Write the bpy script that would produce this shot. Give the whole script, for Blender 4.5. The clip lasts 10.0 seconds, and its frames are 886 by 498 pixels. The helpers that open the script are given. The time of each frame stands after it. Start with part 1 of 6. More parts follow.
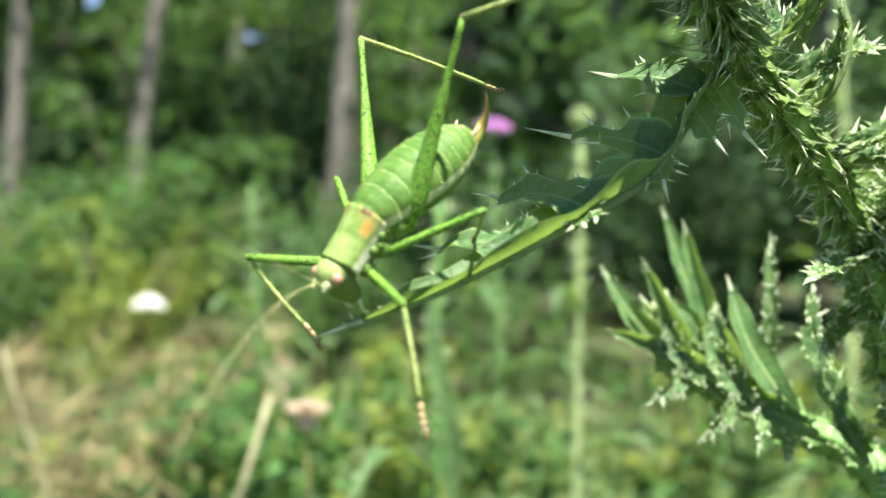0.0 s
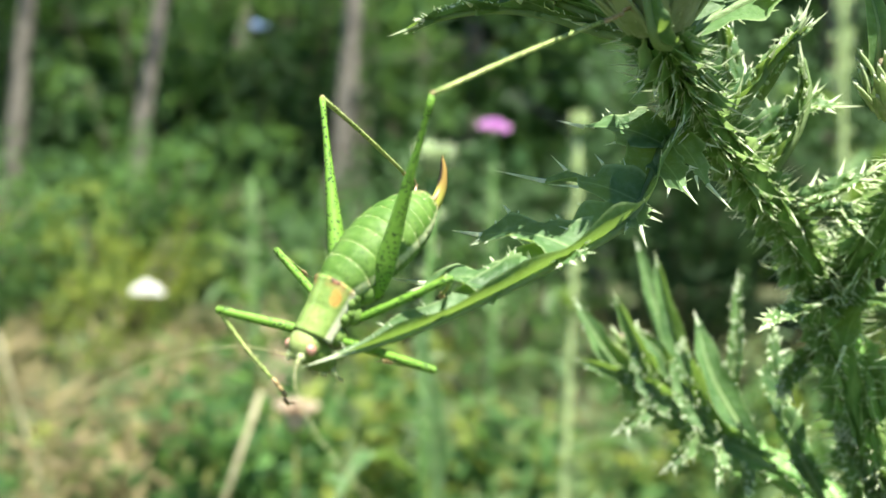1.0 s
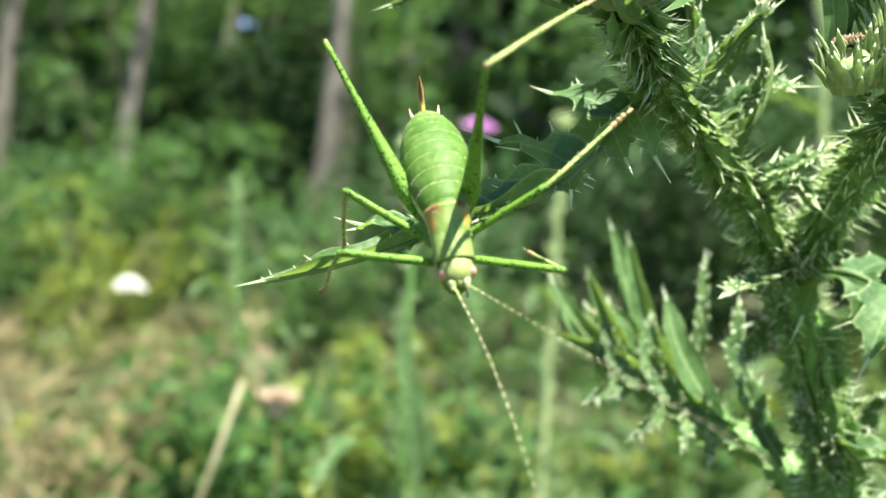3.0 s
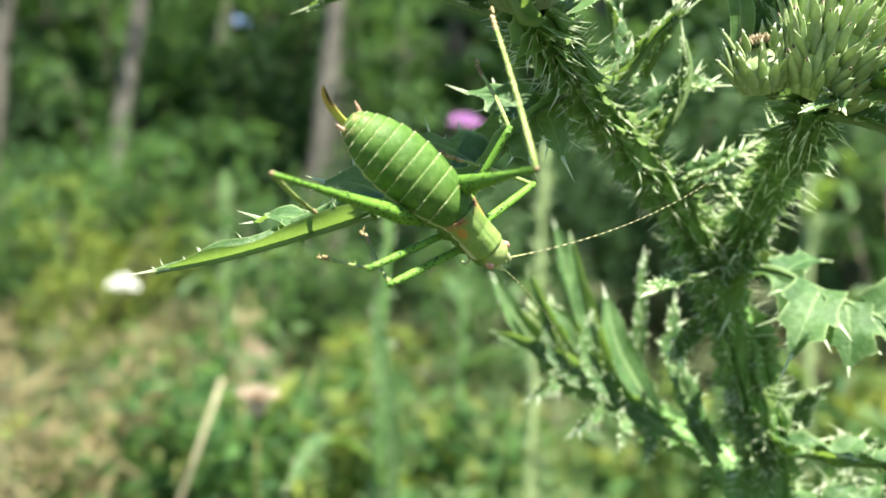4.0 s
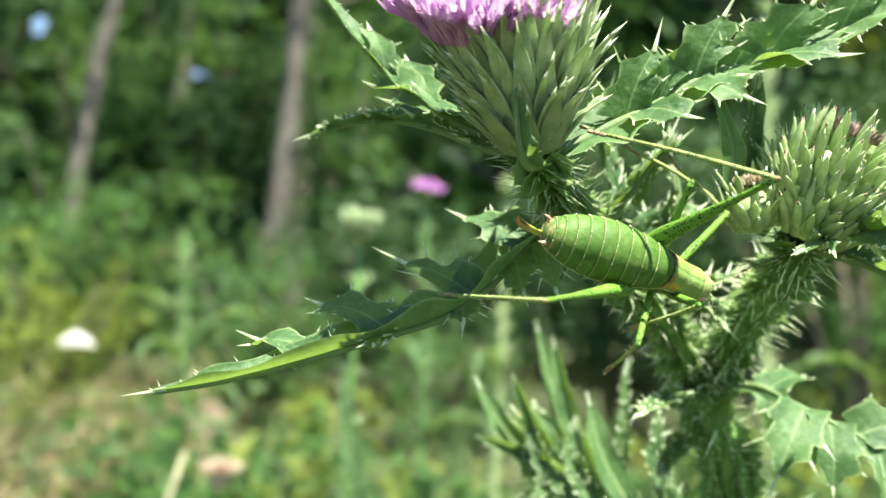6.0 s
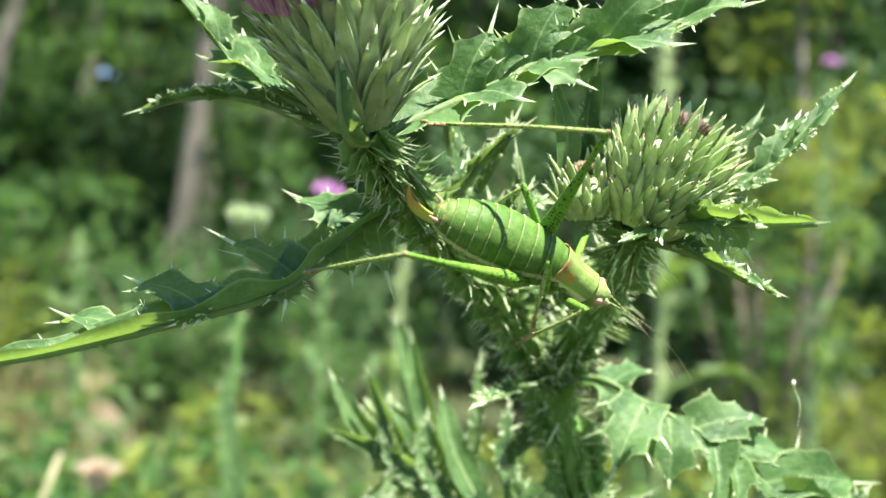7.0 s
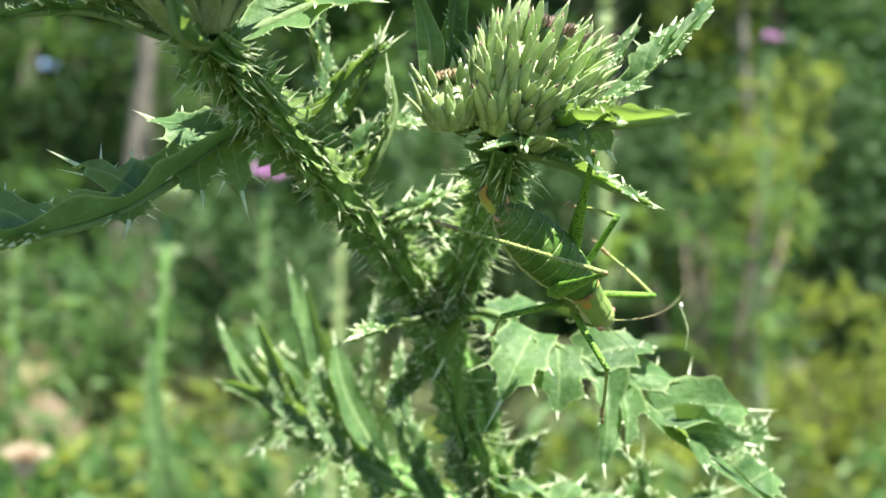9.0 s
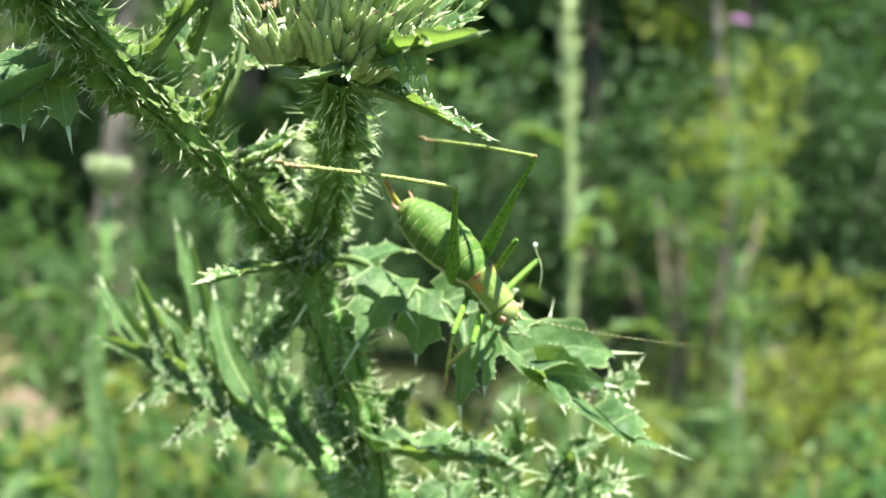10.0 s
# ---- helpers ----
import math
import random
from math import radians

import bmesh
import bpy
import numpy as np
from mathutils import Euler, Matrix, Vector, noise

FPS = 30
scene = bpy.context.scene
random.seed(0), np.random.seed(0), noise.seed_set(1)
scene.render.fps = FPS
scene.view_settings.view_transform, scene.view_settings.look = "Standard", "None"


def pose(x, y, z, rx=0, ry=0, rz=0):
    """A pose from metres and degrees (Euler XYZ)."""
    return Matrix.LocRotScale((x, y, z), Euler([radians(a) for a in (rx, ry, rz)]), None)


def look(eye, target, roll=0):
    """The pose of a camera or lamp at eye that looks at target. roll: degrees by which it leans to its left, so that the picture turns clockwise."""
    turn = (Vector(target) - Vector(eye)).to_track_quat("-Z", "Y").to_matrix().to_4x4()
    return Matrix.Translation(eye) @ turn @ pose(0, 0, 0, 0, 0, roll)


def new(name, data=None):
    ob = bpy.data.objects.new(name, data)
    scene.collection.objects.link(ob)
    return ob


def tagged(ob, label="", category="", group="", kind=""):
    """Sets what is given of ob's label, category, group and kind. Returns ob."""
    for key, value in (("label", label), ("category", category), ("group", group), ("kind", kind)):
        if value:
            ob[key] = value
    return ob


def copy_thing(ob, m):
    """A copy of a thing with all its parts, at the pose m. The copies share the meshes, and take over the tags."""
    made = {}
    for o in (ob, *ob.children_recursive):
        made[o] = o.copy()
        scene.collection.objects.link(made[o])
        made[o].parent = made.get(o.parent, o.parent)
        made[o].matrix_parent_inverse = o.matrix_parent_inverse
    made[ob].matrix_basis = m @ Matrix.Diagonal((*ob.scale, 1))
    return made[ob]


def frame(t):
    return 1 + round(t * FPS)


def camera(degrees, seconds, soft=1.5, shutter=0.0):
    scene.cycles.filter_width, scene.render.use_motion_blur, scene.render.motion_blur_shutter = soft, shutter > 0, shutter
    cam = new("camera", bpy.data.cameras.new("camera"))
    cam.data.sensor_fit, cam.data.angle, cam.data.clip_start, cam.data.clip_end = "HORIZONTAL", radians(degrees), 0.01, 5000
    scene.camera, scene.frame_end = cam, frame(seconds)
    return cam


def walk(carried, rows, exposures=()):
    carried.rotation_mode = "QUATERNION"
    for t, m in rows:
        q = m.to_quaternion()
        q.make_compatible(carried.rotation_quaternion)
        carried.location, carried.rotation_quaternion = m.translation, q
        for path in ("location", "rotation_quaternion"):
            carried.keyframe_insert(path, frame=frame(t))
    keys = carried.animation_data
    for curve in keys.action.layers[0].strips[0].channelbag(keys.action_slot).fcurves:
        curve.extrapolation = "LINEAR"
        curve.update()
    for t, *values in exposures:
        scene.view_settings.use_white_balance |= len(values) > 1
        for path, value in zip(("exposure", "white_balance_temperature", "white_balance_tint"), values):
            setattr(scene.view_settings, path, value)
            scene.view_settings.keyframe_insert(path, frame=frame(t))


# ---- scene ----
cam = camera(43.8, 10.0)
walk(cam, [
    (0, look((0.012, 0.001, 1.012), (-0.018, 2.0, 0.948), 1.0)),
    (0.5, look((0.017, -0.006, 1.014), (-0.014, 1.992, 0.933), 1.4)),
    (1, look((0.017, -0.005, 1.02), (-0.014, 1.993, 0.942), 2.6)),
    (1.5, look((0.01, -0.007, 1.023), (-0.017, 1.991, 0.957), 2.8)),
    (2, look((0.009, -0.006, 1.019), (-0.007, 1.993, 0.954), 3.6)),
    (2.5, look((0.012, -0.013, 1.014), (0.008, 1.986, 0.948), 3.9)),
    (4, look((0.031, -0.015, 1.016), (0.034, 1.984, 0.936), 3.1)),
    (4.5, look((0.033, -0.014, 1.022), (0.045, 1.984, 0.951), 3.2)),
    (5, look((0.031, -0.014, 1.019), (0.058, 1.985, 0.97), 3.8)),
    (6.5, look((0.022, -0.019, 1.03), (0.166, 1.975, 1.078), 4.0)),
    (7, look((0.036, -0.015, 1.024), (0.274, 1.97, 1.077), 4.9)),
    (7.5, look((0.048, -0.014, 1.019), (0.338, 1.964, 1.073), 4.0)),
    (8, look((0.065, -0.015, 1.014), (0.365, 1.962, 1.064), 2.8)),
    (8.5, look((0.052, -0.01, 1.018), (0.368, 1.964, 1.061), 3.1)),
    (9, look((0.051, -0.008, 1.015), (0.376, 1.965, 1.05), 3.5)),
    (9.5, look((0.056, -0.005, 1.016), (0.398, 1.965, 1.04), 4.0)),
    (10, look((0.073, -0.01, 1.008), (0.43, 1.958, 1.028), 2.8)),
])

# a small lens held close: the thistle is sharp, the meadow and the wood behind melt away
cam.data.dof.use_dof = True
cam.data.dof.focus_distance = 0.155
cam.data.dof.aperture_fstop = 19.0

# ---- light ----
SUN_AZIMUTH, SUN_HEIGHT = 150.0, 69.0   # degrees from +y towards +x, and above the horizon
world = bpy.data.worlds.new("sky")
world.use_nodes = True
scene.world = world
wn = world.node_tree.nodes
sky = wn.new("ShaderNodeTexSky")
sky.sky_type, sky.sun_disc = "NISHITA", False
sky.dust_density, sky.ozone_density = 0.2, 3.0
sky.sun_elevation, sky.sun_rotation = radians(SUN_HEIGHT), radians(SUN_AZIMUTH)
wn["Background"].inputs["Strength"].default_value = 0.058
world.node_tree.links.new(sky.outputs["Color"], wn["Background"].inputs["Color"])
sun_data = bpy.data.lights.new("sun", "SUN")
sun_data.energy, sun_data.angle, sun_data.color = 5.0, radians(0.55), (0.98, 0.95, 0.81)
sun = new("sun", sun_data)
sa, sh = radians(SUN_AZIMUTH), radians(SUN_HEIGHT)
sun_way = Vector((math.sin(sa) * math.cos(sh), math.cos(sa) * math.cos(sh), math.sin(sh)))
sun.matrix_world = look(sun_way * 30, (0, 0, 0))
scene.view_settings.exposure = 2.04


# ---- materials ----
class Nodes:
    """A new material with a few shortcuts for its node tree."""

    def __init__(self, name):
        self.mat = bpy.data.materials.new(name)
        self.mat.use_nodes = True
        self.tree = self.mat.node_tree
        self.bsdf = self.tree.nodes["Principled BSDF"]
        self.out = self.tree.nodes["Material Output"]

    def add(self, kind, **values):
        node = self.tree.nodes.new("ShaderNode" + kind)
        for key, value in values.items():
            if key in node.inputs:
                node.inputs[key].default_value = value
        return node

    def link(self, a, b):
        self.tree.links.new(a, b)

    def noise(self, scale, detail=4.0, rough=0.6, space="Object"):
        n = self.add("TexNoise", Scale=scale, Detail=detail, Roughness=rough)
        self.link(self.add("TexCoord").outputs[space], n.inputs["Vector"])
        return n.outputs["Fac"]

    def spots(self, scale, space="Object"):
        n = self.add("TexVoronoi", Scale=scale)
        self.link(self.add("TexCoord").outputs[space], n.inputs["Vector"])
        return n.outputs["Distance"]

    def ramp(self, fac, stops):
        r = self.add("ValToRGB")
        e = r.color_ramp.elements
        while len(e) < len(stops):
            e.new(0.5)
        for el, (at, col) in zip(e, stops):
            el.position, el.color = at, (*col, 1.0)
        self.link(fac, r.inputs["Fac"])
        return r.outputs["Color"]

    def between(self, value, lo, hi, a=0.0, b=1.0):
        m = self.add("MapRange")
        for i, v in ((1, lo), (2, hi), (3, a), (4, b)):
            m.inputs[i].default_value = v
        m.interpolation_type = "SMOOTHSTEP"
        self.link(value, m.inputs[0])
        return m.outputs[0]

    def mix(self, fac, a, b, kind="MIX"):
        m = self.add("MixRGB")
        m.blend_type = kind
        for sock, v in zip(m.inputs, (fac, a, b)):
            if isinstance(v, (int, float)):
                sock.default_value = v
            elif isinstance(v, tuple):
                sock.default_value = (*v, 1.0)
            else:
                self.link(v, sock)
        return m.outputs["Color"]

    def math(self, kind, a, b=0.0):
        m = self.add("Math")
        m.operation = kind
        for sock, v in zip(m.inputs, (a, b)):
            if isinstance(v, (int, float)):
                sock.default_value = v
            else:
                self.link(v, sock)
        return m.outputs[0]

    def xyz(self):
        s = self.add("SeparateXYZ")
        self.link(self.add("TexCoord").outputs["Object"], s.inputs[0])
        return s.outputs

    def attr(self, name):
        n = self.add("Attribute")
        n.attribute_name = name
        return n.outputs["Fac"]

    def vary(self, spread):
        """A random number for each object, about 1."""
        r = self.add("ObjectInfo").outputs["Random"]
        return self.between(r, 0, 1, 1 - spread, 1 + spread)

    def finish(self, color, rough=0.5, bump=None, depth=0.2, dist=0.001, thin=0.0, thin_color=None, sheen=0.0):
        if isinstance(color, tuple):
            self.bsdf.inputs["Base Color"].default_value = (*color, 1.0)
        else:
            self.link(color, self.bsdf.inputs["Base Color"])
        if isinstance(rough, (int, float)):
            self.bsdf.inputs["Roughness"].default_value = rough
        else:
            self.link(rough, self.bsdf.inputs["Roughness"])
        self.bsdf.inputs["Sheen Weight"].default_value = sheen
        if bump is not None:
            b = self.add("Bump", Strength=depth, Distance=dist)
            self.link(bump, b.inputs["Height"])
            self.link(b.outputs["Normal"], self.bsdf.inputs["Normal"])
        if thin:
            t = self.add("BsdfTranslucent")
            src = thin_color if thin_color is not None else color
            if isinstance(src, tuple):
                t.inputs["Color"].default_value = (*src, 1.0)
            else:
                self.link(src, t.inputs["Color"])
            m = self.add("MixShader", Fac=thin)
            m.inputs[0].default_value = thin
            self.link(self.bsdf.outputs[0], m.inputs[1])
            self.link(t.outputs[0], m.inputs[2])
            self.link(m.outputs[0], self.out.inputs["Surface"])
        return self.mat


def thistle_leaf_material():
    n = Nodes("thistle_leaf")
    edge = n.attr("edge")
    base = n.mix(n.between(n.noise(120), 0.35, 0.7), (0.036, 0.096, 0.032), (0.090, 0.182, 0.058))
    bloom = n.between(n.noise(900, 3), 0.42, 0.75, 0.03, 0.27)
    base = n.mix(bloom, base, (0.33, 0.44, 0.26))
    n.bsdf.inputs["Specular IOR Level"].default_value = 0.25
    rim = n.between(edge, 0.86, 1.0)
    base = n.mix(n.math("MULTIPLY", rim, 0.6), base, (0.36, 0.46, 0.22))
    rib = n.between(edge, 0.0, 0.09, 1.0, 0.0)
    base = n.mix(n.math("MULTIPLY", rib, 0.5), base, (0.33, 0.44, 0.20))
    glow = n.mix(0.65, base, (0.38, 0.58, 0.08))
    return n.finish(base, n.between(n.noise(300), 0.3, 0.7, 0.40, 0.58), n.noise(700, 5), 0.6, 0.0006, 0.36, glow)


def thistle_stem_material():
    n = Nodes("thistle_stem")
    streak = n.add("TexNoise", Scale=600.0, Detail=3.0)
    stretch = n.add("Mapping")
    stretch.inputs["Scale"].default_value = (1, 1, 0.12)
    n.link(n.add("TexCoord").outputs["Object"], stretch.inputs["Vector"])
    n.link(stretch.outputs[0], streak.inputs["Vector"])
    c = n.mix(n.between(streak.outputs["Fac"], 0.35, 0.7), (0.08, 0.20, 0.04), (0.20, 0.36, 0.11))
    c = n.mix(n.between(n.noise(150), 0.5, 0.8, 0, 0.5), c, (0.26, 0.38, 0.18))
    return n.finish(c, 0.5, streak.outputs["Fac"], 0.5, 0.0006, 0.12)


def simple_plant(name, dark, light, scale=120.0, rough=0.45, thin=0.3, spread=0.15, glow=None):
    n = Nodes(name)
    c = n.mix(n.between(n.noise(scale), 0.3, 0.7), dark, light)
    hue = n.add("HueSaturation")
    n.link(n.vary(spread), hue.inputs["Value"])
    n.link(c, hue.inputs["Color"])
    return n.finish(hue.outputs["Color"], rough, n.noise(scale * 6, 3), 0.3, 0.0005, thin, glow)


def foliage(name, dark, light, thin=0.4, glow=(0.2, 0.35, 0.03)):
    """Leaves of the meadow and the wood: each leaf has a tone of its own."""
    n = Nodes(name)
    isle = n.add("NewGeometry").outputs["Random Per Island"]
    c = n.ramp(isle, [(0.0, dark), (0.6, tuple((a + b) / 2 for a, b in zip(dark, light))), (1.0, light)])
    n.bsdf.inputs["Specular IOR Level"].default_value = 0.25
    return n.finish(c, 0.6, None, thin=thin, thin_color=n.mix(0.6, c, glow))


def wing_material():
    n = Nodes("stem_wing")
    c = n.mix(n.between(n.noise(200), 0.35, 0.7), (0.085, 0.195, 0.050), (0.200, 0.350, 0.115))
    c = n.mix(n.between(n.attr("edge"), 0.72, 1.0, 0.0, 0.70), c, (0.44, 0.54, 0.31))
    n.bsdf.inputs["Specular IOR Level"].default_value = 0.3
    return n.finish(c, 0.45, n.noise(900, 4), 0.4, 0.0005, 0.44, n.mix(0.5, c, (0.42, 0.56, 0.20)))


LEAF = thistle_leaf_material()
WING = wing_material()
STEM = thistle_stem_material()
SPINE = simple_plant("spine_straw", (0.56, 0.66, 0.42), (0.84, 0.88, 0.72), 300, 0.32, 0.5)
BRACT = simple_plant("bract_green", (0.31, 0.42, 0.20), (0.55, 0.64, 0.40), 260, 0.42, 0.45, 0.22)
BUD_BRACT = simple_plant("bud_bract", (0.31, 0.44, 0.16), (0.57, 0.67, 0.37), 260, 0.45, 0.38, 0.18)
PALE_BRACT = simple_plant("bract_pale", (0.30, 0.42, 0.16), (0.52, 0.60, 0.33), 260, 0.4, 0.3, 0.12)
PETAL = simple_plant("floret_lilac", (0.44, 0.15, 0.46), (0.76, 0.46, 0.74), 330, 0.5, 0.35, 0.2, (0.85, 0.6, 0.88))
PAPPUS = simple_plant("dry_floret", (0.20, 0.15, 0.09), (0.42, 0.34, 0.22), 330, 0.7, 0.2)
DARK_TIP = simple_plant("bud_tip", (0.05, 0.03, 0.02), (0.16, 0.09, 0.07), 500, 0.6, 0.0)
BUD_TUFT = simple_plant("bud_tuft", (0.14, 0.085, 0.070), (0.36, 0.27, 0.21), 700, 0.6, 0.1)


# ---- building ----
class Mesh:
    """Gathers points, faces, a value 'edge' for each point and a material for each face."""

    def __init__(self):
        self.v, self.f, self.e, self.m = [], [], [], []

    def grid(self, rows, edges=None, mat=0, closed=False):
        """rows: lists of points, all equally long."""
        k, n, s = len(rows[0]), len(rows), len(self.v)
        for i, r in enumerate(rows):
            self.v += [tuple(p) for p in r]
            self.e += list(edges[i]) if edges else [0.5] * k
        for i in range(n - 1):
            for j in range(k if closed else k - 1):
                a, b = s + i * k + j, s + i * k + (j + 1) % k
                self.f.append((a, b, b + k, a + k))
                self.m.append(mat)

    def tube(self, pts, radii, sides=6, mat=0, flat=1.0, cap=True, up=(0, 0, 1)):
        rows = []
        for p, (x, y, z), r in zip(pts, frames(pts, up), radii):
            rows.append([p + (y * math.cos(a) + z * flat * math.sin(a)) * r for a in (2 * math.pi * i / sides for i in range(sides))])
        s = len(self.v)
        self.grid(rows, mat=mat, closed=True)
        if cap:
            e = s + (len(rows) - 1) * sides
            self.f += [tuple(range(s + sides - 1, s - 1, -1)), tuple(range(e, e + sides))]
            self.m += [mat, mat]

    def spine(self, base, way, length, r, mat=0, sides=4):
        way = Vector(way).normalized()
        y = way.orthogonal().normalized()
        z = way.cross(y)
        s = len(self.v)
        for i in range(sides):
            a = 2 * math.pi * i / sides
            self.v.append(tuple(base + (y * math.cos(a) + z * math.sin(a)) * r))
        self.v.append(tuple(base + way * length))
        self.e += [0.5] * (sides + 1)
        for i in range(sides):
            self.f.append((s + i, s + (i + 1) % sides, s + sides))
            self.m.append(mat)

    def ball(self, c, r, mat=0, rings=6, sides=8, turn=None):
        """An ellipsoid: r is its three half axes."""
        turn = turn or Matrix.Identity(3)
        rows = []
        for i in range(rings + 1):
            a = math.pi * (0.02 + 0.96 * i / rings)
            rows.append([Vector(c) + turn @ Vector((-r[0] * math.cos(a), r[1] * math.sin(a) * math.cos(b), r[2] * math.sin(a) * math.sin(b)))
                         for b in (2 * math.pi * j / sides for j in range(sides))])
        s = len(self.v)
        self.grid(rows, mat=mat, closed=True)
        e = s + rings * sides
        self.f += [tuple(range(s + sides - 1, s - 1, -1)), tuple(range(e, e + sides))]
        self.m += [mat, mat]

    def data(self, name, mats, smooth=True):
        me = bpy.data.meshes.new(name)
        me.from_pydata(self.v, [], self.f)
        for m in mats:
            me.materials.append(m)
        me.polygons.foreach_set("material_index", self.m)
        me.polygons.foreach_set("use_smooth", [smooth] * len(self.f))
        at = me.attributes.new("edge", "FLOAT", "POINT")
        at.data.foreach_set("value", self.e)
        me.update()
        return me


def frames(pts, up=(0, 0, 1)):
    """Along a line of points: its way, side and upper direction at each."""
    out, z = [], Vector(up)
    for i in range(len(pts)):
        x = (pts[min(i + 1, len(pts) - 1)] - pts[max(i - 1, 0)]).normalized()
        z = z - x * z.dot(x)
        if z.length < 1e-6:
            z = x.orthogonal()
        z.normalize()
        out.append((x, z.cross(x), z.copy()))
    return out


def curve(points, n):
    """n points along a smooth line through the given ones."""
    p = [Vector(q) for q in points]
    p = [p[0] * 2 - p[1]] + p + [p[-1] * 2 - p[-2]]
    out, k = [], len(p) - 3
    for i in range(n):
        u = i / (n - 1) * k
        j = min(int(u), k - 1)
        u -= j
        a, b, c, d = p[j:j + 4]
        out.append(0.5 * (2 * b + (c - a) * u + (2 * a - 5 * b + 4 * c - d) * u * u + (3 * b - a - 3 * c + d) * u ** 3))
    return out


def part(name, mesh, mats, parent, label="", smooth=True, m=None, stuff=False):
    """Links a gathered mesh as one object under a thing or a part."""
    me = mesh.data(name, mats if isinstance(mats, list) else [mats], smooth) if isinstance(mesh, Mesh) else mesh
    ob = new(name, me)
    ob.parent = parent
    if m is not None:
        ob.matrix_basis = m
    return tagged(ob, label, kind="stuff" if stuff else "")


def thing(name, label, category, place=(0, 0, 0), group=""):
    ob = new(name)
    ob.empty_display_size = 0.02
    ob.location = place
    return tagged(ob, label, category, group)


rnd = random.Random(11)


def jitter(k):
    return Vector((rnd.uniform(-k, k), rnd.uniform(-k, k), rnd.uniform(-k, k)))


# ---- the thistle ----
def lobe_patch(blade, thorns, mid, at, tip, face, spine, broad=1.0, arch=0.12, fine=1.0, toothed=True):
    """One pointed leaf lobe from a stretch of the midrib (at: two indices) to its tip: a shallow trough with a pale vein, teeth and spines."""
    i0, i1 = at
    foot, span = (mid[i0] + mid[i1]) * 0.5, (mid[i1] - mid[i0]) * 0.5
    axis = tip - foot
    L = axis.length
    if L < 1e-5:
        return
    across = span - axis * (span.dot(axis) / (L * L)) * 0.6
    if across.length > 1e-7:
        across = across.normalized() * span.length
    face = (face - axis * (face.dot(axis) / (L * L))).normalized()
    teeth = [(rnd.uniform(0.30, 0.42), rnd.uniform(0.22, 0.46)), (rnd.uniform(0.58, 0.72), rnd.uniform(0.22, 0.45))] if toothed else []
    ph, wob = rnd.uniform(0, 6.3), rnd.uniform(0.08, 0.20)
    n, k = 14, 3
    rows, edges = [], []
    for i in range(n + 1):
        v = i / n
        c = foot + axis * v + face * (arch * L * math.sin(math.pi * v) - 0.25 * arch * L * v * v)
        half = broad * ((1 - v) ** 0.85 * (0.74 + 0.5 * v)) + 0.012
        line, edge = [], []
        for j in range(-k, k + 1):
            q = j / k
            hgt, fwd = half, 0.0
            for z, (where, size) in enumerate(teeth):
                here = where + (0.05 if q > 0 else -0.03)
                bump = max(0.0, 1 - abs(v - here) / 0.13)
                hgt += broad * size * bump * abs(q) ** 2 * (1 - 0.5 * v)
                fwd += 0.10 * bump * abs(q) ** 2
            p = c + across * q * hgt + axis * fwd + face * (L * (0.10 * half * abs(q) ** 1.3 + wob * half * q * q * math.sin(ph + 7.0 * v + 1.5 * q)))
            line.append(p)
            edge.append(min(1.0, abs(q)))
        rows.append(line)
        edges.append(edge)
        if fine:
            for q in (0, 2 * k):
                if rnd.random() < 0.55 * fine and 0.05 < v < 0.95:
                    out = line[q] - line[k]
                    if out.length > 1e-6:
                        thorns.spine(line[q], out.normalized() + axis / L * 0.5 + jitter(0.4), min(spine, 0.0045) * rnd.uniform(0.12, 0.32), 0.00012, sides=3)
    blade.grid(rows, edges)
    thorns.spine(tip - axis / L * 0.0008, axis / L + jitter(0.12), spine, 0.00038, sides=5)
    for where, size in teeth:
        for q in (0, 2 * k):
            row = rows[min(n, int(where * n + (1.2 if q else 0)))]
            out = (row[q] - row[k])
            if out.length > 1e-6 and rnd.random() < 0.85:
                thorns.spine(row[q], out.normalized() + axis / L * 0.7 + jitter(0.2), spine * rnd.uniform(0.28, 0.6), 0.00024, sides=4)


